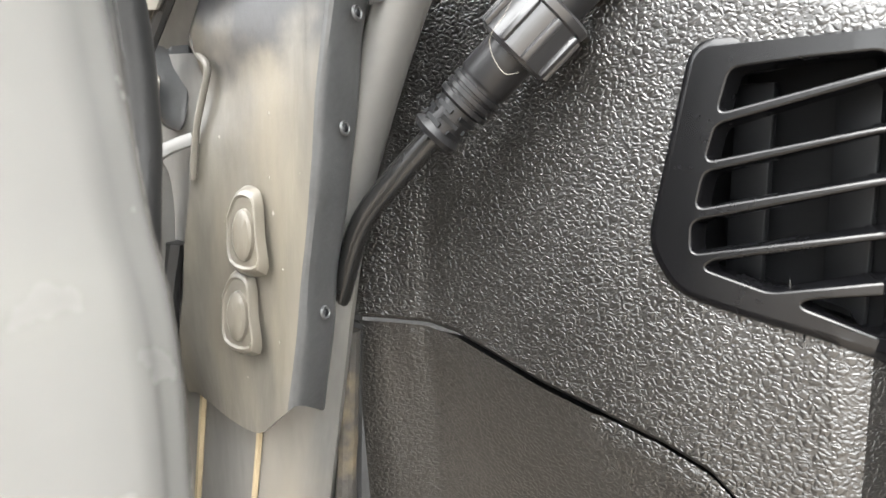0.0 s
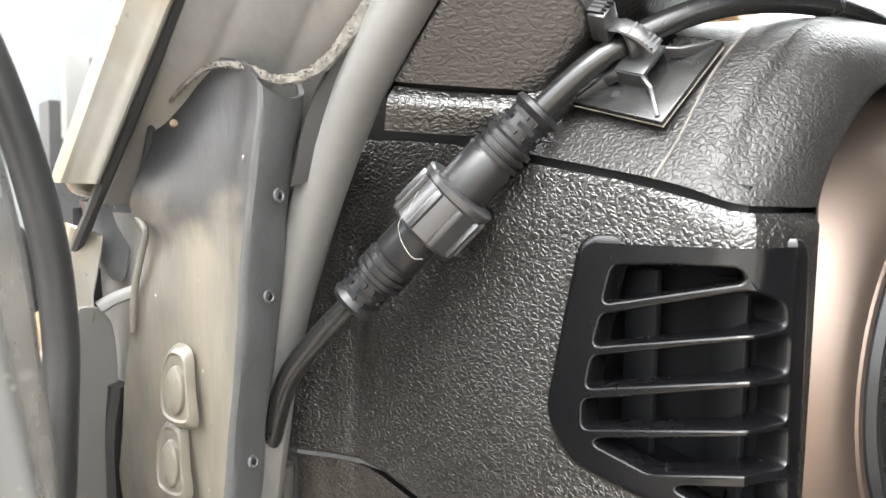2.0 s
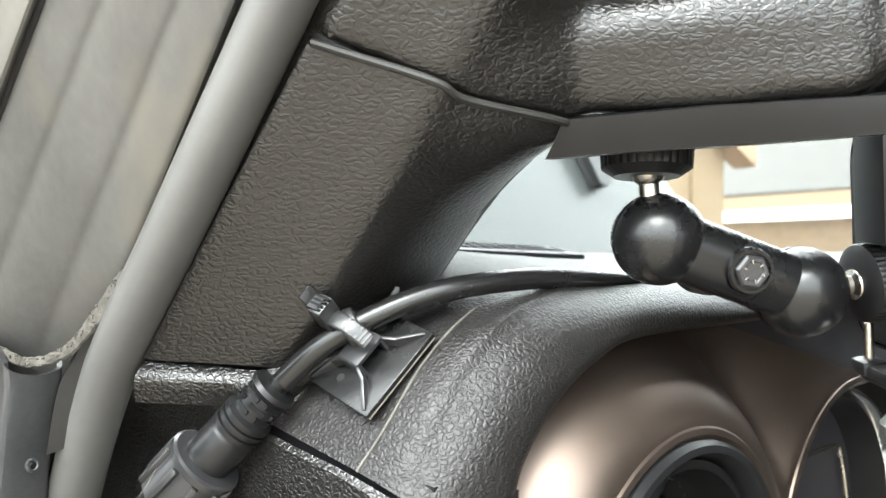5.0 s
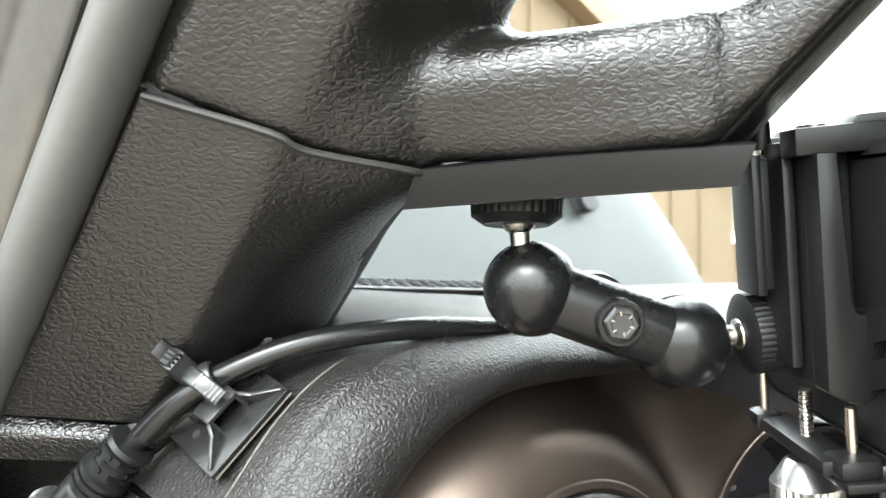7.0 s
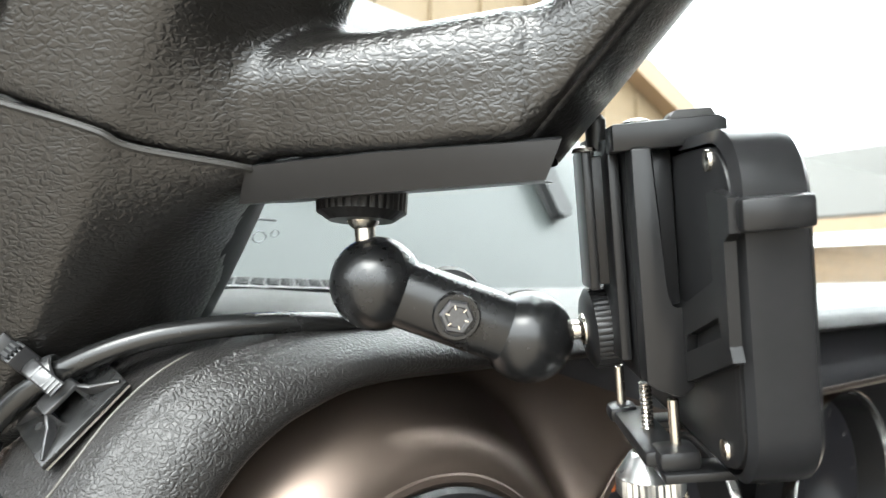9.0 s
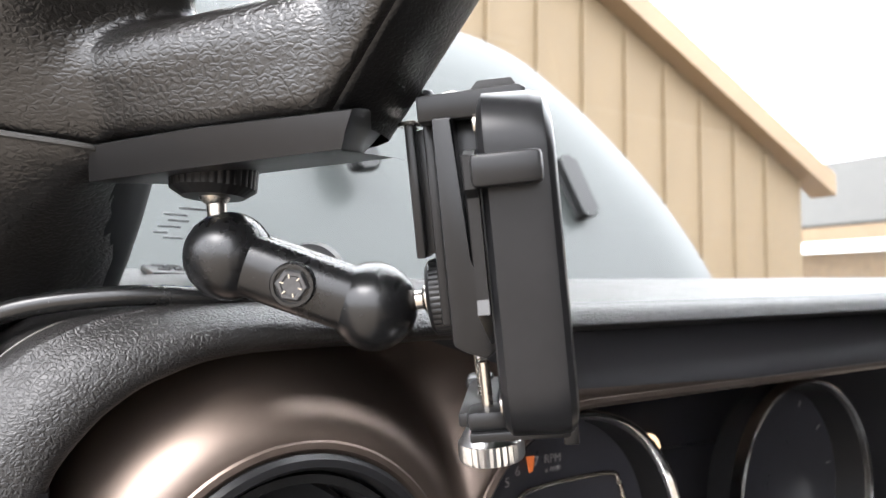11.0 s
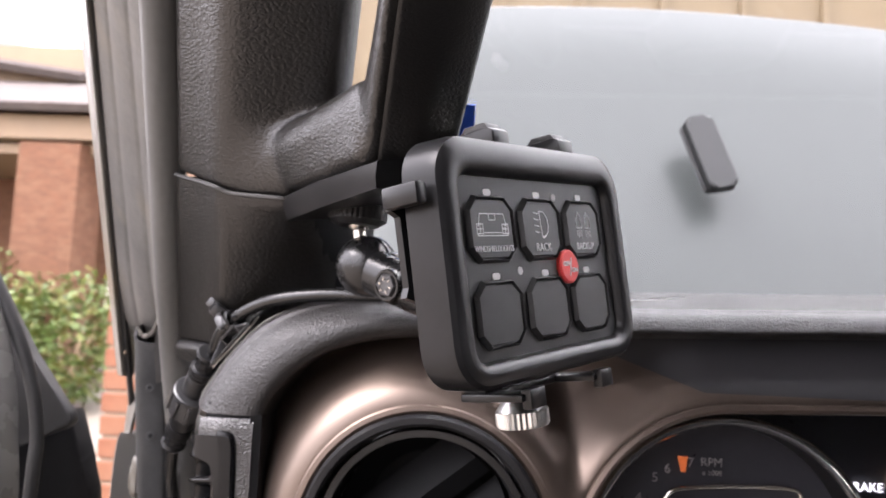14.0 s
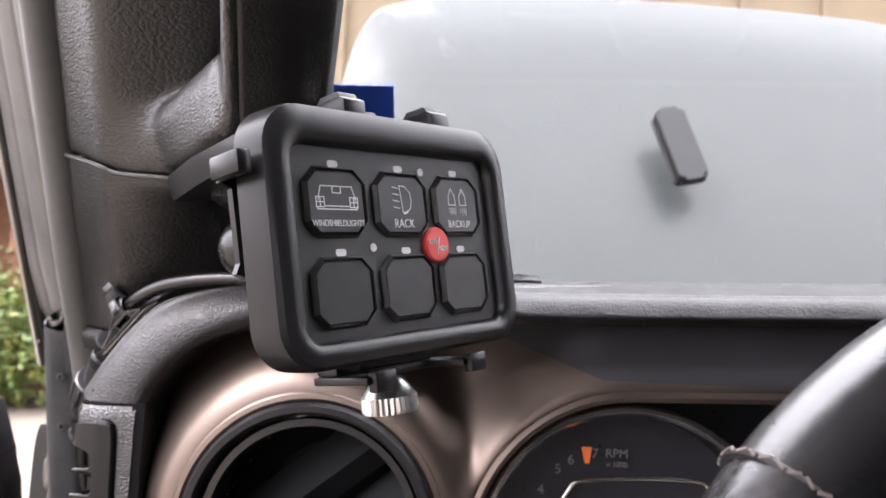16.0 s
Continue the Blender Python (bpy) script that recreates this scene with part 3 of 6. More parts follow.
def build_end_panel():
    n = 90
    ss = [CUM[-1] * i / n for i in range(n + 1)]
    def skin(lo, hi, rows, hole=None, lean=0.0):
        bm = bmesh.new()
        grid = []
        for j in range(rows + 1):
            f = j / rows
            row = []
            for s in ss:
                a, b = lo(s), hi(s)
                z = a + (b - a) * f
                edge = min(z - a, b - z)
                off = (-0.0002 if s < 0.088 and b - z < 0.002 else -0.0014) * max(0, 1 - edge / 0.0016) ** 2 - lean * (b - z)
                row.append(bm.verts.new(side(s, z, off)))
            grid.append(row)
        for j in range(rows):
            for i in range(n):
                if hole:
                    s = (ss[i] + ss[i + 1]) / 2
                    a, b = lo(s), hi(s)
                    if inside(s, a + (b - a) * (j + 0.5) / rows, hole):
                        continue
                bm.faces.new((grid[j][i], grid[j][i + 1], grid[j + 1][i + 1], grid[j + 1][i]))
        return bm
    small = [(0.137 + (s - 0.137) * (0.94 if s > 0.15 else 0.87), 1.347 + (z - 1.347) * (0.92 if s > 0.15 else 0.87)) for s, z in VENT]
    t = thing("dash_end_panel", "grained black dash end panel beside the door opening", "dash panel")
    part("upper_panel", skin(lambda s: interp(s, LOW) + 0.0004, lambda s: interp(s, TOP) - 0.0004, 80, small), GRAIN, t)
    part("lower_panel", skin(lambda s: 1.05, lambda s: interp(s, LOW) - 0.0006, 60, lean=0.22), GRAIN, t)
    part("backing", loft([[side(s, z, -0.004 - 0.22 * (1.3 - z)) for s in ss] for z in (1.05, 1.15, 1.25, 1.3)]), CAVITY, t)
    part("seam_backing", loft([[side(s, interp(s, TOP) + dz, -0.0045) for s in ss] for dz in (-0.006, 0.006)]), CAVITY, t)
    part("corner_backing", loft([[side(s, interp(s, TOP) + dz, -0.0060) for s in ss if s < 0.084] for dz in (-0.002, 0.018)]), CAVITY, t)
    part("inner_return", loft([[V(0.1985, 0.0578, z), V(0.2032, 0.0595, z), V(0.2042, 0.066, z), V(0.2045, 0.100, z)] for z in (1.10, 1.25, 1.36, 1.3930)]), SMOOTH, t, "smooth black return edge")
    part("inner_backing", box(0.004, 0.05, 0.34, pose(0.199, 0.088, 1.235)), CAVITY, t)
    part("knee_panel", loft([[V(0.199, 0.0600, z), V(0.203, 0.0700, z), V(0.23, 0.0900, z), V(0.36, 0.0950, z), V(0.9, 0.0950, z)] for z in (0.7, 1.0, 1.27)]), SMOOTH, t)


build_end_panel()


def filleted(corners, r, n=5):
    """A closed outline with its corners rounded off by about r."""
    out, m = [], len(corners)
    for i in range(m):
        p, a, b = V(*corners[i]), V(*corners[i - 1]), V(*corners[(i + 1) % m])
        ka, kb = min(r, (a - p).length * 0.45), min(r, (b - p).length * 0.45)
        p0, p1 = p + (a - p).normalized() * ka, p + (b - p).normalized() * kb
        for k in range(n + 1):
            t = k / n
            q = p0 * (1 - t) ** 2 + p * (2 * t * (1 - t)) + p1 * t * t
            out.append((q.x, q.y))
    return out


def shrunk(poly, d):
    """An anticlockwise outline drawn in by d."""
    out, m = [], len(poly)
    for i in range(m):
        a, b = V(*poly[i - 1]), V(*poly[(i + 1) % m])
        t = (b - a).normalized()
        out.append((poly[i][0] - t.y * d, poly[i][1] + t.x * d))
    return out


# openings of the demister vent on the unrolled panel (metres round it, height), anticlockwise
SLOTS = [
    [(0.1163, 1.3670), (0.1500, 1.3755), (0.1485, 1.3786), (0.1335, 1.3780), (0.1185, 1.3768)],
    [(0.1142, 1.3558), (0.1504, 1.3638), (0.1606, 1.3650), (0.1596, 1.3706), (0.1504, 1.3736), (0.1160, 1.3641)],
    [(0.1126, 1.3446), (0.1510, 1.3533), (0.1616, 1.3540), (0.1616, 1.3630), (0.1505, 1.3623), (0.1140, 1.3530)],
    [(0.1120, 1.3337), (0.1517, 1.3421), (0.1628, 1.3426), (0.1628, 1.3516), (0.1511, 1.3515), (0.1118, 1.3413)],
    [(0.1152, 1.3304), (0.1303, 1.3266), (0.1526, 1.3316), (0.1640, 1.3314), (0.1636, 1.3406), (0.1519, 1.3403), (0.1168, 1.3322)],
    [(0.1364, 1.3244), (0.1530, 1.3190), (0.1652, 1.3190), (0.1648, 1.3284), (0.1537, 1.3285), (0.1390, 1.3259)],
]


def build_side_vent():
    t = thing("side_vent", "smooth black window demister vent with slanted slots", "air vent")
    rim = filleted(VENT[::-1], 0.006)
    slots = [filleted(p, 0.0021) for p in SLOTS]
    # flat face with its openings, cut into strips, then bent round the panel's end
    bm = bmesh.new()
    edges = []
    for poly in [shrunk(rim, 0.0022)] + [shrunk(p, -0.0007) for p in slots]:
        vs = [bm.verts.new((a, b, 0)) for a, b in poly]
        edges += [bm.edges.new((vs[i - 1], vs[i])) for i in range(len(vs))]
    bmesh.ops.triangle_fill(bm, use_beauty=True, use_dissolve=False, edges=edges)
    for f in [f for f in bm.faces if any(inside(*f.calc_center_median().xy, p) for p in slots)]:
        bm.faces.remove(f)
    for k in range(28):
        bmesh.ops.bisect_plane(bm, geom=bm.verts[:] + bm.edges[:] + bm.faces[:], plane_co=(0.1025 + 0.0025 * k, 0, 0), plane_no=(1, 0, 0))
    for v in bm.verts:
        v.co = side(v.co.x, v.co.y, 0.0016)
    edge = loft([[side(a, b, off) for a, b in shrunk(rim, d)] for d, off in ((0.0, -0.004), (0.0, 0.0), (0.0004, 0.0009), (0.0012, 0.0014), (0.0022, 0.0016))], close=True)
    part("frame", join(bm, edge), VENT_BLACK, t, "smooth black vent frame")
    for p in slots:
        rows = [[side(a, b, off) for a, b in shrunk(p, d)] for d, off in ((-0.0007, 0.0016), (-0.0003, 0.0014), (0.0, 0.0008), (0.0002, -0.002), (0.0004, -0.0065))]
        part("slot_wall", loft(rows, close=True), VENT_BLACK, t, "rounded slot edge")
    # duct, back and dampers are coloured near-black for the shade inside the vent
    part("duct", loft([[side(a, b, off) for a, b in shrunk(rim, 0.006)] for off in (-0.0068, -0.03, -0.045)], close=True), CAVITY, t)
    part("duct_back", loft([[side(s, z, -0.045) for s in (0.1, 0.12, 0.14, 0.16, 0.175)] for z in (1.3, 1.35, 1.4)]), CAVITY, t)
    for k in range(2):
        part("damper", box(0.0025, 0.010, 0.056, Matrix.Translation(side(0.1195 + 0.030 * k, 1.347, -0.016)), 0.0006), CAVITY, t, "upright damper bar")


build_side_vent()

# pad sections: front, moulding line, shoulder, lip, under the lip
PAD = [
    ((0.1575, 0.140, 1.4085), (0.1670, 0.082, 1.3985), (0.1735, 0.065, 1.3932), (0.1850, 0.0590, 1.3925), (0.2005, 0.0585, 1.3925), (0.2035, 0.070, 1.3925)),
    ((0.1640, 0.145, 1.418), (0.1740, 0.080, 1.4090), (0.1805, 0.066, 1.4050), (0.1900, 0.0590, 1.4025), (0.2035, 0.0585, 1.3995), (0.2060, 0.070, 1.3985)),
    ((0.1760, 0.150, 1.431), (0.1860, 0.080, 1.4250), (0.1910, 0.067, 1.4205), (0.1990, 0.0590, 1.4145), (0.2100, 0.0585, 1.4085), (0.2120, 0.070, 1.4070)),
    ((0.1930, 0.160, 1.4440), (0.2000, 0.080, 1.4370), (0.2050, 0.067, 1.4330), (0.2120, 0.0590, 1.4260), (0.2190, 0.0585, 1.4170), (0.2200, 0.070, 1.4155)),
    ((0.2180, 0.180, 1.4540), (0.2200, 0.084, 1.4445), (0.2240, 0.069, 1.4415), (0.2280, 0.0590, 1.4330), (0.2330, 0.0588, 1.4250), (0.2330, 0.071, 1.4230)),
    ((0.2600, 0.180, 1.4600), (0.2600, 0.0880, 1.4505), (0.2600, 0.0720, 1.4475), (0.2600, 0.0600, 1.4395), (0.2600, 0.0610, 1.4320), (0.2600, 0.0740, 1.4295)),
    ((0.3200, 0.180, 1.4600), (0.3200, 0.0850, 1.4512), (0.3200, 0.0684, 1.4480), (0.3200, 0.0594, 1.4410), (0.3200, 0.0601, 1.4359), (0.3200, 0.0752, 1.4335)),
    ((0.4200, 0.180, 1.4600), (0.4200, 0.0830, 1.4517), (0.4200, 0.0660, 1.4483), (0.4200, 0.0590, 1.4420), (0.4200, 0.0595, 1.4385), (0.4200, 0.0760, 1.4365)),
    ((0.9000, 0.180, 1.4600), (0.9000, 0.0830, 1.4517), (0.9000, 0.0660, 1.4483), (0.9000, 0.0590, 1.4420), (0.9000, 0.0595, 1.4385), (0.9000, 0.0760, 1.4365)),
    ((1.5000, 0.180, 1.4600), (1.5000, 0.0830, 1.4517), (1.5000, 0.0660, 1.4483), (1.5000, 0.0590, 1.4420), (1.5000, 0.0595, 1.4385), (1.5000, 0.0760, 1.4365)),
]


def rise(x):
    """The dash climbs a little towards the middle of the car."""
    return 0.036 * (x - 0.43) if x > 0.37 else -0.00216 * max(0.0, (x - 0.26) / 0.11) if x > 0.26 else 0.0


PAD = [tuple((x, y, z + rise(x)) for x, y, z in r + ((r[5][0] + 0.002, 0.115, r[5][2] + 0.003),)) for r in PAD]


def build_dash():
    t = thing("dashboard", "black soft grained dashboard pad over bronze trim", "dashboard")
    part("pad", loft(smooth_rows(PAD, 8, 6)), GRAIN_PAD, t, "soft grained black pad")
    part("moulding_line", tube([Vector(r[1]) + V(-0.0001, 0.0, 0.0) for r in PAD[:5]], 0.0004, seg=8, steps=6), WORN, t, "pale worn moulding line")
    # top running forward to the windshield base
    rows = []
    for x in (0.175, 0.205, 0.25, 0.4, 0.8, 1.5):
        h = rise(x)
        rows.append([V(x, 0.178, h + (1.4535 if x > 0.2 else 1.446)), V(x, 0.20, h + 1.4585), V(x, 0.225, h + 1.4635), V(x, 0.235, h + 1.464), V(x, 0.245, h + 1.455), V(x, 0.25, 1.40)])
    part("dash_top", loft(smooth_rows(rows, 3, 4)), GRAIN_PAD, t, "flat grained dash top")
    g = part("defroster_grille", box(0.13, 0.030, 0.004, pose(0.320, 0.205, 1.4618, 9.0), 0.0015), SATIN, t, "slotted black defroster grille")
    # flat near-black discs stand in for the shaded grille openings
    bm = bmesh.new()
    for j in range(3):
        for i in range(15):
            bm = join(bm, lathe([(0.0033, 0.0), (0.0033, 0.0005)], pose(0.262 + 0.0078 * i + 0.0039 * (j % 2), 0.197 + 0.0082 * j, 1.4628 + 0.0013 * j, 9) @ Matrix.Diagonal((1, 0.85, 1, 1)), 8))
    part("slot", bm, CAVITY, g)
    return t


DASH = build_dash()
VC = V(0.278, 0.055, 1.343)
GC = V(0.4150, 0.066, 1.3355)
ROLL_VENT = [(0.0, 0.0545), (0.004, 0.0543), (0.010, 0.0580), (0.018, 0.0670), (0.026, 0.0775), (0.034, 0.0870), (0.05, 0.0930), (1, 0.0930)]
ROLL_DIAL = [(0.0, 0.0620), (0.002, 0.0585), (0.005, 0.0570), (0.009, 0.0590), (0.016, 0.0660), (0.024, 0.0740), (0.034, 0.0830), (0.05, 0.0930), (1, 0.0930)]


def past_dial(x, z):
    """Distance outside the instrument opening: round on its near side, straight along the top."""
    if x < GC.x:
        return math.hypot(x - GC.x, z - GC.z) - 0.0675
    return max(z - GC.z - 0.0675 - 0.036 * (x - GC.x), -0.0675)


def eased(d, table):
    """The table's curve, softened between its steps."""
    return sum(interp(max(0.0, d + k * 0.0016), table) for k in (-2, -1, 0, 1, 2)) / 5


def build_trim():
    # one bronze sheet rolling up round the air outlet and the instrument opening
    bm = bmesh.new()
    nx, nz = 260, 112
    xs = [0.2035 + 0.27 * i / 220 if i <= 220 else 0.4735 + 0.43 * (i - 220) / 40 for i in range(nx + 1)]
    zs = [1.21 + 0.236 * j / nz for j in range(nz + 1)]
    grid, upper = {}, []

    def vert(i, j):
        if (i, j) not in grid:
            x, z = xs[i], zs[j]
            a = eased(math.hypot(x - VC.x, z - VC.z) - 0.058, ROLL_VENT)
            c = eased(past_dial(x, z), ROLL_DIAL)
            c = 0.057 + (c - 0.057) * (0.60 + 0.40 * min(1.0, max(0.0, (0.40 - x) / 0.06)))
            k = 0.010
            h = max(0.0, k - abs(a - c)) / k
            y = min(a, c) - h * h * k / 4
            grid[i, j] = bm.verts.new((x, y, z))
        return grid[i, j]
    for j in range(nz):
        for i in range(nx):
            x, z = (xs[i] + xs[i + 1]) / 2, (zs[j] + zs[j + 1]) / 2
            lip = 1.3945 + (x - 0.2035) * 1.15 if x < 0.2335 else 1.446
            if math.hypot(x - VC.x, z - VC.z) < 0.0572 or past_dial(x, z) < 0.0012 or z > lip + 0.009:
                continue
            bm.faces.new((vert(i, j), vert(i + 1, j), vert(i + 1, j + 1), vert(i, j + 1)))
    # cut off the part under the pad, to colour its dark reflection in
    for way in ((0, 0, 1), (0.38, 0, 1)):
        bmesh.ops.bisect_plane(bm, geom=bm.verts[:] + bm.edges[:] + bm.faces[:], plane_co=(0.400, 0, 1.4120), plane_no=way)
    for f in bm.faces:
        m = f.calc_center_median()
        if m.z > 1.4120 and m.z + 0.38 * m.x > 1.4120 + 0.38 * 0.400:
            upper.append(f)
    soft = bmesh.new()
    twin = {}
    for f in upper:
        for v in f.verts:
            if v not in twin:
                twin[v] = soft.verts.new(v.co)
        soft.faces.new([twin[v] for v in f.verts])
    bmesh.ops.delete(bm, geom=upper, context="FACES_ONLY")
    part("shaded_fascia", soft, FASCIA_SHADE, DASH, "upper fascia with its dark reflection put into the colour")
    part("fascia", bm, BRONZE, DASH, "satin bronze-brown fascia")
    part("outlet_lip", hoop([(0.0620, -0.004), (0.0600, -0.0005), (0.0580, 0.0012), (0.0560, 0.0014), (0.0545, 0.0002), (0.0540, -0.01)], axis_frame(VC, (0, -1, 0)), 96), BRONZE, DASH, "bronze lip round the air outlet")
    rows = []
    pts = [(GC.x - 0.0675 * math.cos(radians(a)), GC.z + 0.0675 * math.sin(radians(a)), math.cos(radians(a)), -math.sin(radians(a))) for a in range(-70, 91, 4)]
    pts += [(x, GC.z + 0.0675 + 0.036 * (x - GC.x), 0.0, -1.0) for x in (0.44, 0.5, 0.6, 0.75, 0.9)]
    for x, z, ux, uz in pts:
        rows.append([V(x - ux * o, y, z - uz * o) for o, y in ((0.0060, 0.0600), (0.0045, 0.0572), (0.0025, 0.0566), (0.0008, 0.0580), (0.0, 0.0610), (-0.0008, 0.0700), (-0.001, 0.145))])
    part("instrument_lip", loft(rows), BRONZE, DASH, "rounded bronze lip round the instruments")
    o = thing("round_air_outlet", "round black air outlet with turning louvres", "air vent")
    m = axis_frame(VC, (0, -1, 0))
    part("rim", hoop([(0.0545, -0.012), (0.0545, 0.0015), (0.0530, 0.0035), (0.0505, 0.0035), (0.0490, 0.001), (0.0480, -0.01), (0.046, -0.03)], m, 64), SMOOTH, o, "black outer rim")
    part("inner_ring", hoop([(0.0475, -0.008), (0.0470, -0.003), (0.0440, -0.003), (0.0425, -0.012), (0.0415, -0.035)], m, 64), GLOSSY, o)
    part("bowl", hoop([(0.046, -0.025), (0.044, -0.045), (0.03, -0.055), (0.0005, -0.058)], m, 40), CAVITY, o)
    for dx, dz in ((0.014, -0.024), (-0.016, -0.030)):
        q = m @ pose(0, 0, dz, 0, 0, 38)
        rows = [[q @ V((-1 + k / 6) * 0.039 * math.sqrt(max(0.05, 1 - ((dx - 0.012 + 0.005 * j) / 0.042) ** 2)), dx - 0.012 + 0.005 * j, -0.0035 * abs(j - 2)) for k in range(13)] for j in range(6)]
        part("louvre", loft(rows, thick=0.0018), CAVITY, o, "curved black louvre blade")
    part("louvre_hub", lathe([(0.009, 0), (0.009, 0.004), (0.0078, 0.0055), (0, 0.0055)], m @ pose(0.0, 0, -0.022, 0, 0, 38), 24), GLOSSY, o)


build_trim()


def flat_text(s, size, m, mat, parent, name="lettering"):
    """Raised lettering turned into a mesh."""
    cu = bpy.data.curves.new("t", "FONT")
    cu.body, cu.size, cu.align_x, cu.align_y, cu.extrude = s, size, "CENTER", "CENTER", 0.00012
    tmp = bpy.data.objects.new("t", cu)
    scene.collection.objects.link(tmp)
    me = bpy.data.meshes.new_from_object(tmp.evaluated_get(bpy.context.evaluated_depsgraph_get()))
    bpy.data.objects.remove(tmp)
    me.transform(m)
    me.materials.append(mat)
    ob = new(name, me)
    ob.parent = parent
    return ob


def build_cluster():
    t = thing("instrument_cluster", "black instrument cluster with chrome ringed tachometer", "gauge cluster")
    m = frame_of(GC, (1, 0, 0), (0, 0, 1))
    part("face", box(0.56, 0.004, 0.22, pose(0.633, 0.144, 1.30)), DIAL, t, "dark display face")
    part("chrome_ring", hoop([(0.0612, -0.003), (0.0618, -0.0006), (0.0632, 0.0012), (0.0648, 0.0012), (0.0656, 0.0002), (0.0660, -0.006)], m, 96), CHROME, t, "bright chrome ring")
    part("dial_wall", hoop([(0.0635, -0.022), (0.0640, -0.004), (0.0628, -0.003), (0.0600, -0.02)], m, 72), SATIN, t)
    d = part("dial", lathe([(0.061, -0.02), (0.0, -0.0202)], m, 48), DIAL, t, "dark tachometer dial")
    part("inner_arc", tube([GC + V(-0.036, 0.016, 0.002), GC + V(-0.0265, 0.016, 0.0235), GC + V(-0.016, 0.016, 0.0303), GC + V(0.029, 0.016, 0.0325), GC + V(0.038, 0.016, 0.0262), GC + V(0.046, 0.016, 0.002)], 0.0011, seg=12, steps=6), STEEL, d, "thin metallic dial arch")
    tm = frame_of(GC + V(0, 0.0175, 0), (1, 0, 0), (0, 0, 1))
    for s, x, z, k in (("6", -0.0242, 0.0385, 0.0062), ("5", -0.0300, 0.0341, 0.0062), ("4", -0.0375, 0.0246, 0.0062), ("7", -0.0135, 0.0417, 0.0062), ("RPM", -0.0037, 0.0422, 0.0055), ("x 1000", -0.0035, 0.0374, 0.0034)):
        flat_text(s, k, tm @ pose(x, z, 0), DIM, d, "dial_marking")
    part("needle", prism([(-0.0195, 0.0445), (-0.0150, 0.0445), (-0.0160, 0.0375), (-0.0180, 0.0375)], 0.0006, tm), ORANGE, d, "orange tell-tale")
    g2 = frame_of(V(0.590, 0.066, 1.3420), (1, 0, 0), (0, 0, 1))
    part("chrome_ring", hoop([(0.0628, -0.003), (0.0634, 0.0), (0.0645, 0.0012), (0.0655, 0.0004), (0.0660, -0.006)], g2, 96), CHROME, t, "bright chrome ring")
    part("dial_wall", hoop([(0.0635, -0.022), (0.0640, -0.004), (0.0628, -0.003), (0.0600, -0.02)], g2, 72), SATIN, t)
    d2 = part("dial", lathe([(0.061, -0.02), (0.0, -0.0202)], g2, 48), DIAL, t, "dark speedometer dial")
    for k in range(9):
        a = radians(200 - 27 * k)
        part("tick", box(0.0045, 0.0008, 0.0003, g2 @ pose(0.053 * math.cos(a), 0.053 * math.sin(a), -0.0196, 0, 0, 200 - 27 * k)), DIM, d2)
    part("screen", box(0.11, 0.003, 0.10, pose(0.545, 0.1395, 1.31)), DIAL, t)
    fm = frame_of(V(0.5095, 0.1370, 1.3597), (1, 0, 0), (0, 0, 1))
    flat_text("BRAKE", 0.0066, fm, LIT, t, "warning_lettering")
    part("status_lamp", prism([(0.0155, 0.0), (0.0165, 0.003), (0.0175, 0.0), (0.0165, -0.003)], 0.0004, fm), LIT, t)
    bl = frame_of(V(0.5355, 0.1370, 1.3612), (1, 0, 0), (0, 0, 1))
    b = part("start_button", lathe([(0.0, 0.002), (0.006, 0.002), (0.0075, 0.0)], bl, 24), SATIN, t, "round button with amber glow")
    part("glow_ring", lathe([(0.0075, 0.001), (0.0092, 0.0012), (0.0095, 0)], bl, 32), AMBER, b)
    flat_text("o", 0.008, bl @ pose(0, 0.0005, 0.0022), LIT, b, "button_mark")


build_cluster()

# ---------------------------------------------------------------- windshield pillar trim and grab handle
UP = V(0.018, -0.0666, 0.087) / 0.087      # per metre of height


def trim_edge(z):
    return V(0.131, 0.140, 1.423) + UP * (z - 1.423)


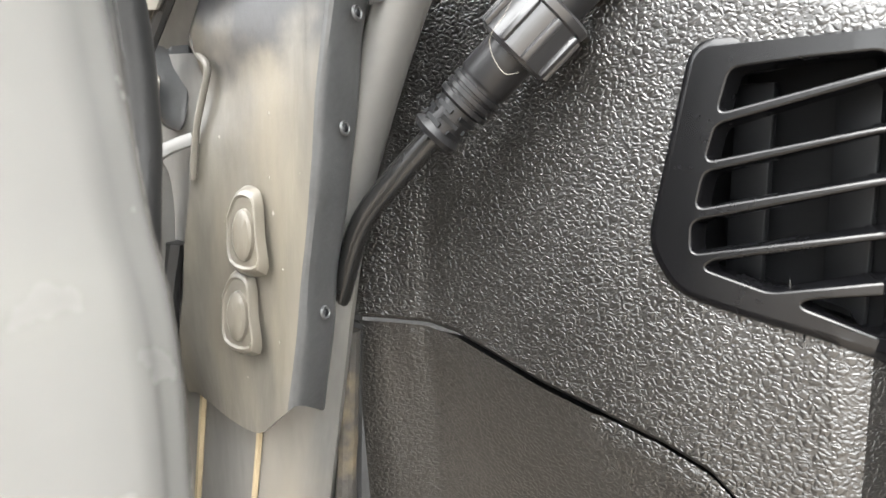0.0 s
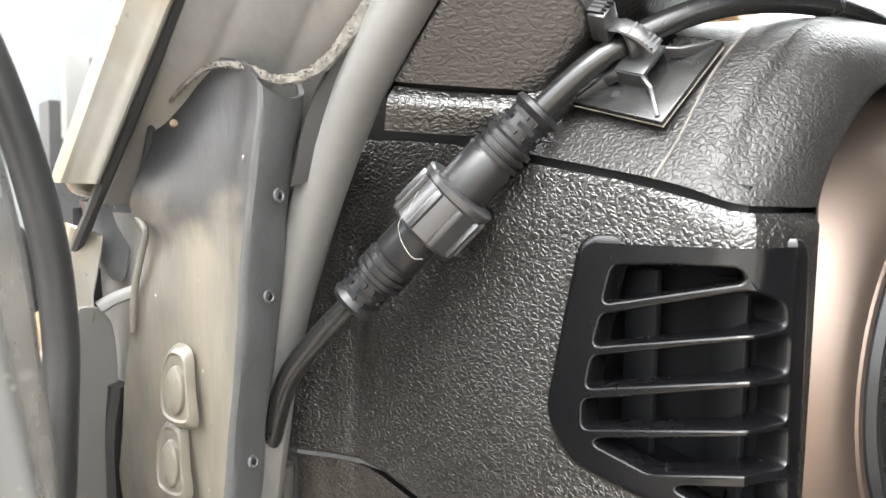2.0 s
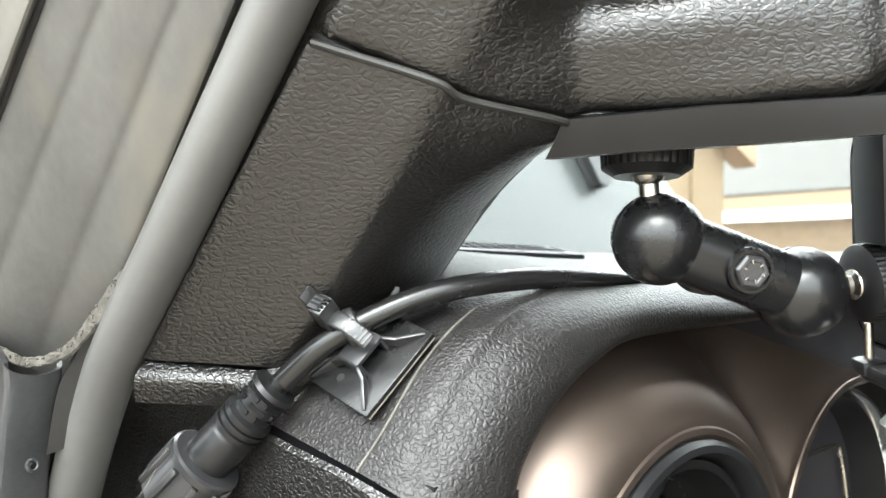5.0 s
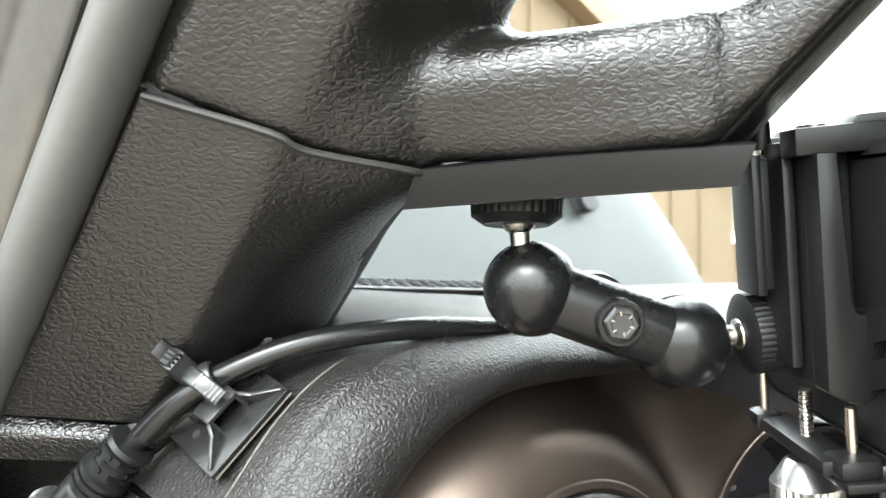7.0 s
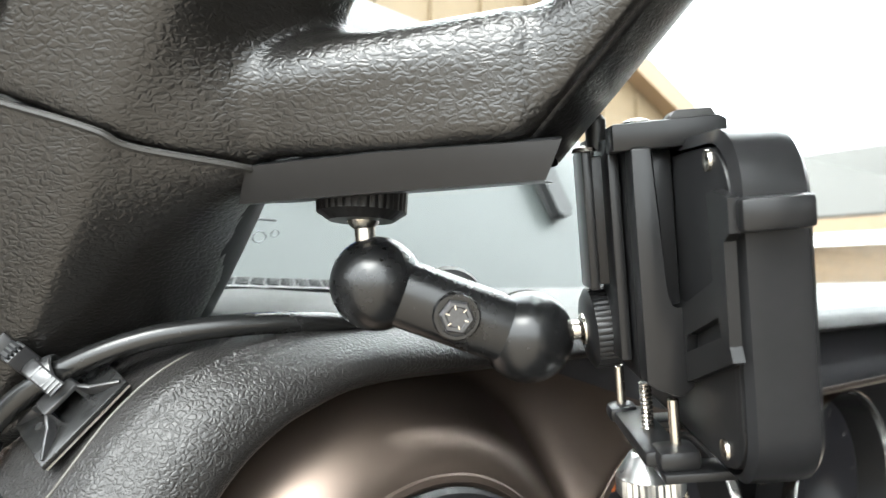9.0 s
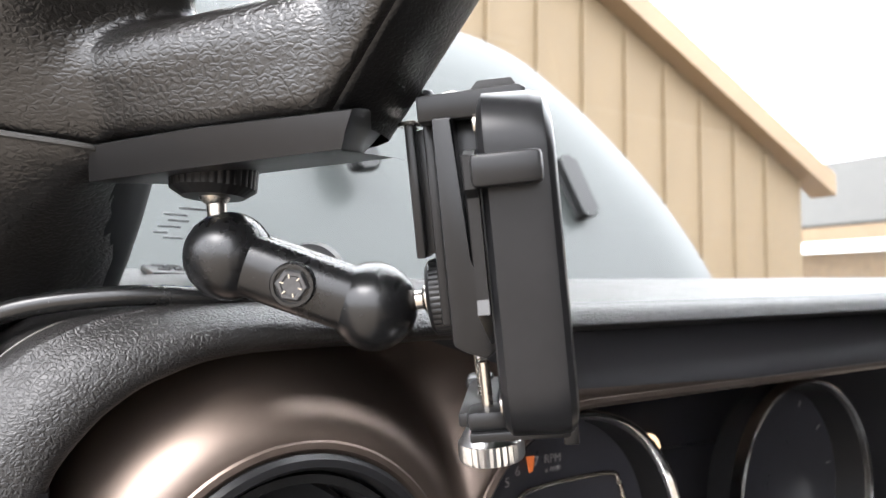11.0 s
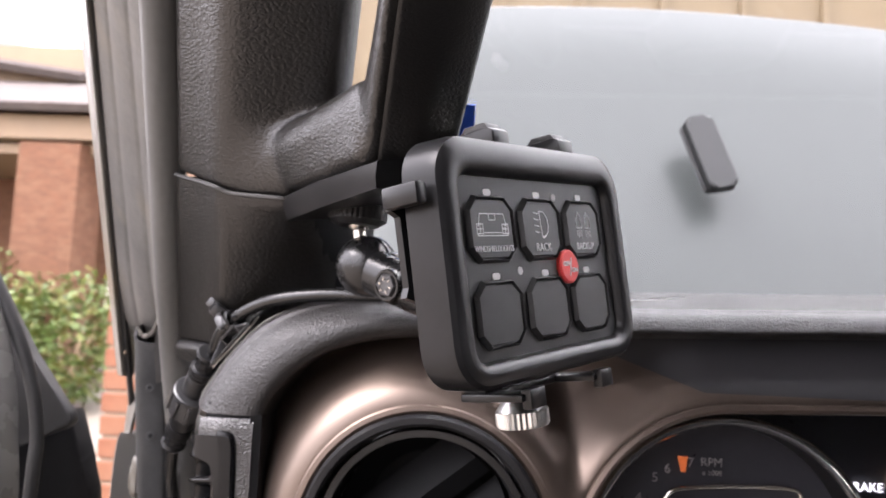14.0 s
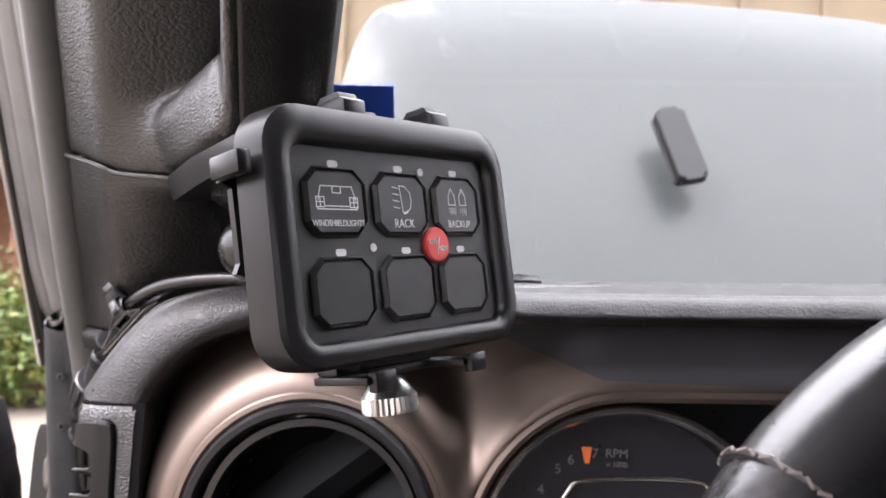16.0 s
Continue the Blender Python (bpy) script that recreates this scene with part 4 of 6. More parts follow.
def build_pillar():
    t = thing("pillar_trim", "grained black windshield pillar trim with moulded grab handle", "pillar trim")
    # section across the pillar, from the seal to the glass side; a firm ridge, then a face turned to the cabin
    LOWER = ((-0.006, 0.020), (0.0005, 0.0030), (0.0, 0.0), (0.010, -0.008), (0.020, -0.0163), (0.0285, -0.0234), (0.035, -0.0255), (0.052, -0.0215), (0.072, -0.0120), (0.085, -0.003), (0.090, 0.010), (0.092, 0.05))
    MIDDLE = ((-0.006, 0.020), (0.0005, 0.0030), (0.0, 0.0), (0.010, -0.008), (0.020, -0.0163), (0.0285, -0.0236), (0.037, -0.0270), (0.063, -0.0375), (0.0725, -0.0300), (0.0800, -0.012), (0.0870, 0.006), (0.090, 0.05))
    UPPER = ((-0.006, 0.020), (0.0005, 0.0030), (0.0, 0.0), (0.010, -0.008), (0.020, -0.0163), (0.0285, -0.0234), (0.036, -0.0252), (0.058, -0.0205), (0.074, -0.0155), (0.080, -0.008), (0.078, 0.02), (0.070, 0.05))

    def section(z):
        e = trim_edge(z)
        lo, hi = (LOWER, MIDDLE) if z < 1.487 else (MIDDLE, UPPER)
        k = (z - 1.460) / 0.027 if z < 1.487 else (z - 1.497) / 0.03
        k = max(0.0, min(1.0, k))
        k = k * k if z < 1.487 else k * k * (3 - 2 * k)
        sec = [(a[0] + (b[0] - a[0]) * k, a[1] + (b[1] - a[1]) * k) for a, b in zip(lo, hi)]
        return [e + V(x, y, 0) for x, y in sec]
    def sheet(z0, z1, k, tilt=0.0, tilt0=0.0):
        rows = []
        for i in range(k + 1):
            f = i / k
            row = []
            for j in range(len(LOWER)):
                lo, hi = z0 + tilt0 * min(j, 7) / 7, z1 + tilt * min(j, 7) / 7
                z = lo + (hi - lo) * f
                row.append(section(z)[j])
            rows.append(spline(row, 4))
        return loft(rows)
    part("lower_trim", sheet(1.4245, 1.5100, 44, -0.0200, -0.004), GRAIN_PILLAR, t)
    body = bmesh.new()
    rings = []
    for i in range(50):
        f = i / 49
        row = []
        for j in range(len(LOWER)):
            z = (1.5108 - 0.0200 * min(j, 7) / 7) * (1 - f) + 1.88 * f
            row.append(section(z)[j])
        row = spline(row, 3)
        row += [row[-1] + (row[0] - row[-1]) * k / 6 for k in range(1, 6)]
        rings.append(row)
    body = loft(rings, close=True)
    vs = list(body.verts)
    w = len(rings[0])
    body.faces.new(vs[:w])
    body.faces.new(vs[-w:][::-1])
    back = []
    for i in range(7):
        z = 1.420 + 0.0140 * i
        back.append(spline([p + V(0.0035, 0.0035, 0) for p in section(z)], 4))
    part("backing", loft(back), CAVITY, t)
    part("base_block", loft(smooth_rows([[V(0.1315, 0.1415, 1.4225), V(0.1480, 0.130, 1.4215), V(0.1620, 0.116, 1.4220), V(0.185, 0.10, 1.440), V(0.20, 0.11, 1.45)],
                                   [V(0.1285, 0.1405, 1.4180), V(0.1480, 0.126, 1.4170), V(0.1620, 0.112, 1.4175), V(0.185, 0.098, 1.435), V(0.20, 0.11, 1.447)],
                                   [V(0.1300, 0.1440, 1.4105), V(0.1510, 0.129, 1.4095), V(0.1620, 0.118, 1.4090), V(0.185, 0.11, 1.43), V(0.20, 0.12, 1.44)]], 4, 4)), GRAIN, t)
    seam = []
    for j in range(12):
        zz = 1.5104 - 0.0200 * min(j, 7) / 7
        seam.append(section(zz)[j])
    part("seam_line", tube([p + V(-0.0002, -0.0006, 0) for p in seam[2:10]], 0.0011, seg=8, steps=8), SEAL_DARK, t, "pale seam between the mouldings")
    # foot of the handle: a leaning face swept inboard, its top dished up towards the glass
    out, along = V(-0.81, -0.585, 0), V(0.585, -0.81, 0)
    corner = V(0.208, 0.051, 1.4912)
    FOOT = ((0.0, 0.0), (0.0055, 0.012), (0.0085, 0.019), (0.0068, 0.0262), (0.0, 0.0312), (-0.014, 0.0372), (-0.032, 0.0425), (-0.044, 0.036), (-0.044, 0.010), (-0.030, 0.002))
    rows = []
    for k in range(13):
        u = -0.040 + 0.114 * k / 12
        lean = 1.0 - 0.62 * max(0.0, min(1.0, (u - 0.02) / 0.055))
        dip = 0.0035 * max(0.0, min(1.0, (u - 0.005) / 0.04)) - 0.0080 * max(0.0, min(1.0, (0.028 - u) / 0.035))
        rows.append(spline([corner + along * u + out * (a * lean if a > 0 else a) + V(0, 0, b + 0.08 * u - dip * min(1.0, max(0.0, (0.006 - a) / 0.026))) for a, b in FOOT + FOOT[:1]], 4)[:-1])
    foot = loft(rows, close=True)
    vs = list(foot.verts)
    foot.faces.new(vs[:len(rows[0])])
    foot.faces.new(vs[-len(rows[0]):][::-1])

    # post rising from the foot: grained outboard, a smooth shell facing the cabin
    def crease(z):
        d = min(z, 1.62) - 1.50
        return V(0.2552 + 0.235 * d, -0.0112 - 1.075 * d, z) + V(0.21, -0.77, 0) * max(0.0, z - 1.62)

    def far_edge(z):
        d = min(z, 1.62) - 1.50
        return V(0.2851 + 0.274 * d, 0.0101 - 0.937 * d, z) + V(0.21, -0.77, 0) * max(0.0, z - 1.62)
    rows = []
    for k in range(34):
        z = 1.4945 + 0.0106 * k
        c, f = crease(z), far_edge(z)
        grow = max(0.0, min(1.0, (z - 1.51) / 0.04))
        root = V(-0.585, 0.81, 0) * (0.019 * max(0.0, (1.557 - z) / 0.06) ** 2)
        rows.append(spline([c, c + V(-0.0035, 0.010, 0) + root * 0.5, c + V(-0.005, 0.020 + 0.004 * grow, 0) + root, c + V(0.001, 0.032 + 0.006 * grow, 0) + root, (c + f) / 2 + V(-0.004, 0.022, 0), f + V(-0.003, 0.012, 0), f + V(-0.004, 0.001, 0), (c + f) / 2 + V(-0.002, 0.002, 0), c], 4)[:-1])
    post = loft(rows, close=True)
    vs = list(post.verts)
    post.faces.new(vs[:len(rows[0])])
    post.faces.new(vs[-len(rows[0]):][::-1])
    grip = part("grab_handle", join(body, foot, post), GRAIN_PILLAR, t, "grained black pillar cover and grab handle")
    vox = grip.modifiers.new("blend", "REMESH")
    vox.mode, vox.voxel_size, vox.use_smooth_shade = "VOXEL", 0.0017, True
    soft = grip.modifiers.new("soften", "SMOOTH")
    soft.factor, soft.iterations = 0.5, 30
    rows = []
    for k in range(40):
        z = 1.4950 + 0.0091 * k
        c, f = crease(z), far_edge(z)
        n = V((f - c).y, -(f - c).x, 0).normalized()
        rows.append(spline([c + (f - c) * 0.13 - n * 0.003, c + (f - c) * 0.14 - n * 0.0002, c + (f - c) * 0.20 + n * 0.0014, (c + f) / 2 + n * 0.0046, c + (f - c) * 0.88 + n * 0.0036, f, f + V(-0.001, 0.009, 0), f + V(-0.008, 0.016, 0)], 4))
    part("handle_back", loft(rows), VINYL, t, "finely grained black handle back shell")
    # crisp smooth strip under the foot, turning the corner below the post
    top = [corner + V(0.0005, -0.0003, -0.0004), corner + along * 0.037 + V(0, 0, 0.0018), V(0.2592, -0.0135, 1.4952), V(0.2700, -0.0035, 1.4985), V(0.2842, 0.0070, 1.5015)]
    low = [p + q for p, q in zip(top, (V(0.0010, 0.0068, -0.0092), V(0.0020, 0.0050, -0.0094), V(-0.0006, 0.0045, -0.0092), V(0.0006, 0.0070, -0.0098), V(-0.0090, 0.0040, -0.0110)))]
    def between(a, n=6):
        out_ = []
        for p, q in zip(a, a[1:]):
            out_ += [p + (q - p) * (k / n) for k in range(n)]
        return out_ + [a[-1]]
    strip = [[p + V(0.004, 0.004, 0.002) for p in top], [p + V(0.0003, 0.0003, 0.0004) for p in top], top, [p + (q - p) * 0.5 + V(-0.0004, -0.0005, 0) for p, q in zip(top, low)],
             [p + (q - p) * 0.93 for p, q in zip(top, low)], low, [q + V(0.0008, 0.0016, -0.0001) for q in low], [q + V(0.016, 0.014, 0.0030) for q in low], [q + V(0.030, 0.026, 0.0056) for q in low]]
    part("under_strip", loft([between(r) for r in strip]), SATIN, t, "smooth black plastic strip")


build_pillar()

# ---------------------------------------------------------------- ball mount
B1, B2 = V(0.2487, 0.0488, 1.4612), V(0.2868, 0.0254, 1.4464)


def build_mount():
    t = thing("ball_mount", "black double socket ball mount under the grab handle", "mount")
    k = axis_frame(V(0.2432, 0.0493, 1.4790), (0.02, 0.02, 1))
    part("knob", lathe([(0.0095, 0.0), (0.0132, 0.0024), (0.0135, 0.0085), (0.0122, 0.0095), (0, 0.0095)], k, 96, 32, 0.0005, (1, 2)), SATIN, t, "knurled black collar")
    part("neck", lathe([(0.0030, -0.007), (0.0030, -0.002), (0.0042, -0.001), (0.0052, 0.001), (0, 0.001)], axis_frame(V(0.2440, 0.0492, 1.4790), (-0.12, 0, 1)), 20), STEEL, t, "bright steel stud")
    ax = (B2 - B1).normalized()
    view = V(-0.35, -0.86, -0.18)
    view = (view - ax * view.dot(ax)).normalized()
    up = view.cross(ax)
    mid = (B1 + B2) / 2
    for s, nm in ((1, "front_socket"), (-1, "back_socket")):
        # one half shell: two cups and the waist between them
        bm = bmesh.new()
        for c in (B1, B2):
            sp = bmesh.new()
            bmesh.ops.create_uvsphere(sp, u_segments=36, v_segments=20, radius=0.0138)
            bmesh.ops.bisect_plane(sp, geom=sp.verts[:] + sp.edges[:] + sp.faces[:], plane_co=(0, 0, 0.0009), plane_no=(0, 0, 1), clear_inner=True)
            bmesh.ops.holes_fill(sp, edges=[e for e in sp.edges if e.is_boundary])
            bmesh.ops.transform(sp, matrix=axis_frame(c, view * s), verts=sp.verts)
            bm = join(bm, sp)
        w = tube([B1 + ax * 0.006 + view * (s * 0.0035), mid + view * (s * 0.0040), B2 - ax * 0.006 + view * (s * 0.0035)], 0.0098, seg=28, steps=6, flat=(0.80, 1.0), side=view)
        part(nm, join(bm, w), ALLOY, t, "satin black cast socket half")
    f = frame_of(mid, ax, up)
    part("bolt_boss", lathe([(0.0068, 0.007), (0.0068, 0.0130), (0.0063, 0.0138), (0.0054, 0.0138), (0.0054, 0.0125)], f, 32), ALLOY, t)
    b = part("bolt", lathe([(0.0050, 0.011), (0.0050, 0.0140), (0.0044, 0.0146), (0.0034, 0.0146), (0.0030, 0.0142), (0, 0.0142)], f @ pose(0, 0, 0, 0, 0, 12), 6), BLACKENED, t, "blackened steel hex bolt head")
    for i in range(6):
        a = radians(60 * i)
        part("head_mark", box(0.0012, 0.0004, 0.0003, f @ pose(0.0028 * math.cos(a), 0.0028 * math.sin(a), 0.0147, 0, 0, 60 * i)), STEEL, b)
    part("wing_knob", lathe([(0.004, -0.010), (0.011, -0.012), (0.0115, -0.018), (0.009, -0.020), (0, -0.020)], f, 30), SATIN, t, "black tightening knob")
    part("ball", join(lathe([(0.0127 * math.sin(radians(a)), -0.0127 * math.cos(radians(a))) for a in range(0, 181, 12)], Matrix.Translation(B1), 24),
                      lathe([(0.0127 * math.sin(radians(a)), -0.0127 * math.cos(radians(a))) for a in range(0, 181, 12)], Matrix.Translation(B2), 24)), RUBBER, t)
    n2 = V(0.3036, 0.0122, 1.4496)
    part("neck", lathe([(0.0030, -0.007), (0.0030, -0.001), (0.0046, 0.0), (0.0052, 0.002), (0, 0.002)], axis_frame(B2 + (n2 - B2).normalized() * 0.0165, n2 - B2), 20), STEEL, t, "bright steel stud")


build_mount()

# ---------------------------------------------------------------- switch panel and its clamp
PU = V(0.6324, 0.7651, 0.1211).normalized()
PV = V(-0.1527, -0.0302, 0.9878)
PV = (PV - PU * PV.dot(PU)).normalized()
PC = V(0.3216, -0.0193, 1.4583)
PM = frame_of(PC, PU, PV)


def build_panel():
    t = thing("switch_panel", "black six-button auxiliary switch panel with red off/on button", "switch panel")
    W, H = 0.1105, 0.0785
    BM = PM @ pose(0.0022, 0.0019, 0)
    rows = []
    for (w, h, r, z, up) in ((W - 0.004, H - 0.003, 0.0125, -0.0160, 0.0018), (W, H + 0.0014, 0.0135, -0.0145, 0.0024), (W, H + 0.0014, 0.0140, -0.004, 0.0020), (W - 0.001, H + 0.0005, 0.0140, -0.0012, 0.0018),
                             (W - 0.004, H - 0.003, 0.0130, 0.0002, 0.0012), (W - 0.009, H - 0.0083, 0.0110, 0.0008, 0.0007), (W - 0.014, H - 0.0135, 0.0085, 0.0008, 0), (W - 0.0175, H - 0.0165, 0.007, 0.0, 0),
                             (W - 0.0195, H - 0.0185, 0.006, -0.0014, 0), (W - 0.0205, H - 0.0195, 0.0055, -0.0036, 0)):
        rows.append([V(x, y + up, z) for x, y in round_rect(w, h, r, 8)])
    bm = loft(rows, close=True)
    bmesh.ops.transform(bm, matrix=BM, verts=bm.verts)
    part("bezel", bm, SMOOTH, t, "rounded smooth black bezel")
    part("face", prism(round_rect(W - 0.016, H - 0.016, 0.007, 8), 0.002, BM @ pose(0, 0, -0.0052)), BUTTON, t, "matt black button face")
    part("back_shell", prism(round_rect(W - 0.006, H - 0.005, 0.012, 8), 0.003, BM @ pose(0, 0.0018, -0.0164), 0.001), SATIN, t)
    xs, ys = (-0.0267, 0.0015, 0.0294), (0.0141, -0.0135)
    for r, y in enumerate(ys):
        for c, x in enumerate(xs):
            w, h = 0.0222, 0.0196
            b = part("button", prism(chamfer_rect(w - 0.0006, h - 0.0006, 0.0035, x, y), 0.0016, PM @ pose(0, 0, -0.0034), 0.0003, 1), BUTTON_TOP, t, "soft black octagonal button", smooth=False)
            part("button_rim", ring_plate(chamfer_rect(w + 0.0024, h + 0.0024, 0.0047, x, y), chamfer_rect(w + 0.0008, h + 0.0008, 0.0042, x, y), 0.0006, PM @ pose(0, 0, -0.0033), raise_in=0.0014), BUTTON_TOP, b, smooth=False)
            part("indicator", prism(round_rect(0.0042, 0.0022, 0.001, 4, x + 0.0006, y + 0.0122), 0.0003, PM @ pose(0, 0, -0.0033)), WHITE_INK, t, "grey translucent indicator window")
            if r == 0:
                top = PM @ pose(x, y, -0.00172)
                pic = top @ pose(0, 0.0012, 0) @ Matrix.Diagonal((0.82, 0.82, 1, 1))
                flat_text(("WINDSHIELDLIGHTS", "RACK", "BACKUP")[c], (0.0024, 0.0036, 0.0032)[c], top @ pose(0, -0.0066, 0) @ Matrix.Diagonal(((0.92, 1, 1)[c], 1.15, 1, 1)), WHITE_INK, b)
                icon = bmesh.new()
                def bar(x0, y0, x1, y1, wd=0.00042):
                    nonlocal icon
                    L = math.hypot(x1 - x0, y1 - y0)
                    icon = join(icon, box(L + wd, wd, 0.00012, pic @ pose((x0 + x1) / 2, (y0 + y1) / 2, 0, 0, 0, math.degrees(math.atan2(y1 - y0, x1 - x0)))))
                if c == 0:
                    for q in ((-.0075, .0045, .0075, .0045), (-.0075, .0045, -.0090, -.0005), (.0075, .0045, .0090, -.0005), (-.0095, -.0042, .0095, -.0042), (-.0055, -.0030, .0055, -.0030), (-.002, .0045, -.002, .0020),
                              (.002, .0045, .002, .0020), (-.002, .0020, .002, .0020), (-.0095, -.0042, -.0095, -.0034), (.0095, -.0042, .0095, -.0034)):
                        bar(*q)
                    for sx in (-1, 1):
                        for q in ((.0062, .0004, .0100, .0004), (.0062, -.0034, .0100, -.0034), (.0062, .0004, .0062, -.0034), (.0100, .0004, .0100, -.0034), (.0081, .0004, .0081, -.0034), (.0062, -.0015, .0100, -.0015)):
                            bar(q[0] * sx, q[1], q[2] * sx, q[3])
                elif c == 1:
                    for i in range(4):
                        bar(-0.0052, 0.0055 - 0.0027 * i, -0.0022, 0.0050 - 0.0027 * i)
                    pts = [(-0.0012, 0.0062), (0.002, 0.0058), (0.0045, 0.0035), (0.0050, 0.0), (0.0042, -0.0030), (0.002, -0.0050), (-0.0002, -0.0046), (-0.0012, 0.0062)]
                    for p, q in zip(pts, pts[1:]):
                        bar(*p, *q)
                    bar(0.0005, -0.0052, 0.0022, -0.0046, 0.0009)
                else:
                    for sx in (-0.0036, 0.0036):
                        pts = [(-0.0022, -0.001), (-0.0020, 0.0030), (0, 0.0062), (0.0020, 0.0030), (0.0022, -0.001), (-0.0022, -0.001)]
                        for p, q in zip(pts, pts[1:]):
                            bar(p[0] + sx, p[1], q[0] + sx, q[1])
                        for i in range(4):
                            bar(sx - 0.0018 + 0.0012 * i, -0.0022, sx - 0.0018 + 0.0012 * i, -0.0046 - 0.0008 * (i % 2), 0.0003)
                part("icon", icon, WHITE_INK, b, smooth=False)
    for x, y in ((0.0130, 0.0258), (-0.0125, 0.0)):
        part("sensor_dot", lathe([(0.0014, 0), (0.0014, 0.0003), (0, 0.0004)], PM @ pose(x, y, -0.0033), 16), WHITE_INK, t)
    r = part("power_button", lathe([(0.0062, 0), (0.0062, 0.0014), (0.0055, 0.0020), (0, 0.0021)], PM @ pose(0.0164, 0.0003, -0.0034), 36), RED, t, "round red power button")
    flat_text("OFF", 0.0024, PM @ pose(0.0140, 0.0012, -0.0012), WHITE_INK, r)
    flat_text("ON", 0.0024, PM @ pose(0.0190, -0.0012, -0.0012), WHITE_INK, r)
    part("divider", box(0.0003, 0.0066, 0.0002, PM @ pose(0.0165, 0.0001, -0.0012, 0, 0, -12)), WHITE_INK, r)
    for x, y in ((-0.0350, 0.0375), (-0.0340, -0.0290)):
        part("screw", lathe([(0.0026, 0), (0.0024, 0.0008), (0.001, 0.0012), (0, 0.0012)], PM @ pose(x - 0.004, y, -0.0163, 180), 20), STEEL, t, "small cross-head screw")

    c = thing("clamp_holder", "black alloy clamp holder gripping the switch panel", "clamp")
    # rails, slotted slider, arm with hook, jaws, guide pins, thumb nut
    for n0, n1, u0, u1, v0, v1 in ((-0.0390, -0.0362, -0.0045, 0.0110, 0.0060, 0.0445), (-0.0330, -0.0300, -0.0095, 0.0100, -0.0130, 0.0468), (-0.0294, -0.0262, -0.0135, 0.0100, -0.0175, 0.0432)):
        part("rail", box(u1 - u0, v1 - v0, n1 - n0, PM @ pose((u0 + u1) / 2, (v0 + v1) / 2, (n0 + n1) / 2), 0.0007), CLAMP, c, "black alloy rail")
    part("web", box(0.014, 0.036, 0.0130, PM @ pose(0.0065, 0.0250, -0.0310), 0.0008), CLAMP, c)
    part("lower_web", box(0.012, 0.016, 0.0060, PM @ pose(-0.0010, -0.0070, -0.0265), 0.0008), CLAMP, c)
    part("spine", box(0.034, 0.056, 0.0090, PM @ pose(0.0060, 0.0145, -0.0210), 0.0010), CLAMP, c, "lit face behind the slot")
    side_m = PM @ frame_of(V(0.001, 0, 0), (0, 0, 1), (0, 1, 0))
    notch = [(-0.0292, -0.0170), (-0.0263, -0.0190), (-0.0207, -0.0212), (-0.0172, -0.0188), (-0.0160, 0.0030), (-0.0172, 0.0014), (-0.0205, 0.0012), (-0.0222, 0.0022), (-0.0232, 0.0050), (-0.0238, 0.0428), (-0.0292, 0.0428)]
    part("slider", prism(notch, 0.0215, side_m, 0.0007), CLAMP, c, "black slider with rounded slot")
    part("top_block", box(0.024, 0.0062, 0.0115, PM @ pose(-0.0055, 0.0462, -0.0206), 0.0006), CLAMP, c, "black block bridging the slider")
    arm_a = [(-0.010, 0.0012), (-0.0254, 0.0041), (-0.0448, 0.0109), (-0.0443, 0.0301), (-0.0482, 0.0309), (-0.0570, 0.0290), (-0.0570, 0.0218), (-0.0535, 0.0200), (-0.0530, -0.0021), (-0.0483, -0.0008), (-0.0471, 0.0034), (-0.0233, -0.0046), (-0.010, -0.0046)]
    arm_b = [(-0.010, -0.0046), (-0.0233, -0.0046), (-0.0222, -0.0091), (-0.0483, -0.0008), (-0.0530, -0.0021), (-0.0545, -0.0052), (-0.0185, -0.0178), (-0.010, -0.0205)]
    arm = bmesh.new()
    for poly in (arm_a, arm_b):
        arm = join(arm, prism(poly[::-1], 0.0026, PM @ pose(0, 0, -0.0192)))
    part("side_arm", arm, CLAMP, c, "flat arm with a small window")
    part("side_jaw", box(0.0050, 0.0070, 0.0150, PM @ pose(-0.0576, 0.0253, -0.0100), 0.0012), CLAMP, c, "black hooked side jaw")
    part("lever", lathe([(0.0030, 0), (0.0030, 0.0085), (0.0020, 0.0100), (0, 0.0102)], PM @ pose(0.004, 0.0445, -0.0330, -90), 20), SATIN, c)
    part("cap_screw", lathe([(0.0034, 0), (0.0029, 0.0012), (0, 0.0018)], PM @ pose(-0.0020, 0.0440, -0.0378, -90), 20), STEEL, c, "domed steel screw")
    part("cap_screw", lathe([(0.0042, 0), (0.0036, 0.0014), (0.0015, 0.0022), (0, 0.0022)], PM @ pose(-0.0080, 0.0492, -0.0245, -90), 24), STEEL, c, "domed steel screw")
    K = V(0.3036, 0.0122, 1.4496)
    kd = (K - V(0.2868, 0.0254, 1.4464)).normalized()
    part("pivot_knob", lathe([(0.0060, -0.0046), (0.0098, -0.0040), (0.0118, -0.0028), (0.0122, -0.0020), (0.0122, 0.0036), (0.0110, 0.0046), (0, 0.0046)], axis_frame(K, kd), 120, 40, 0.0005, (3, 4)), SATIN, c, "knurled black knob")
    part("pivot_stud", lathe([(0.0040, 0.0), (0.0040, 0.020)], axis_frame(K, kd), 20), STEEL, c)
    for x0, x1 in ((-0.0180, -0.0086), (0.0226, 0.0326)):
        x, w = (x0 + x1) / 2, x1 - x0
        hook = [(-0.0330, 0.0425), (-0.0040, 0.0425), (-0.0040, 0.0486), (-0.0060, 0.0498), (-0.0330, 0.0494)]
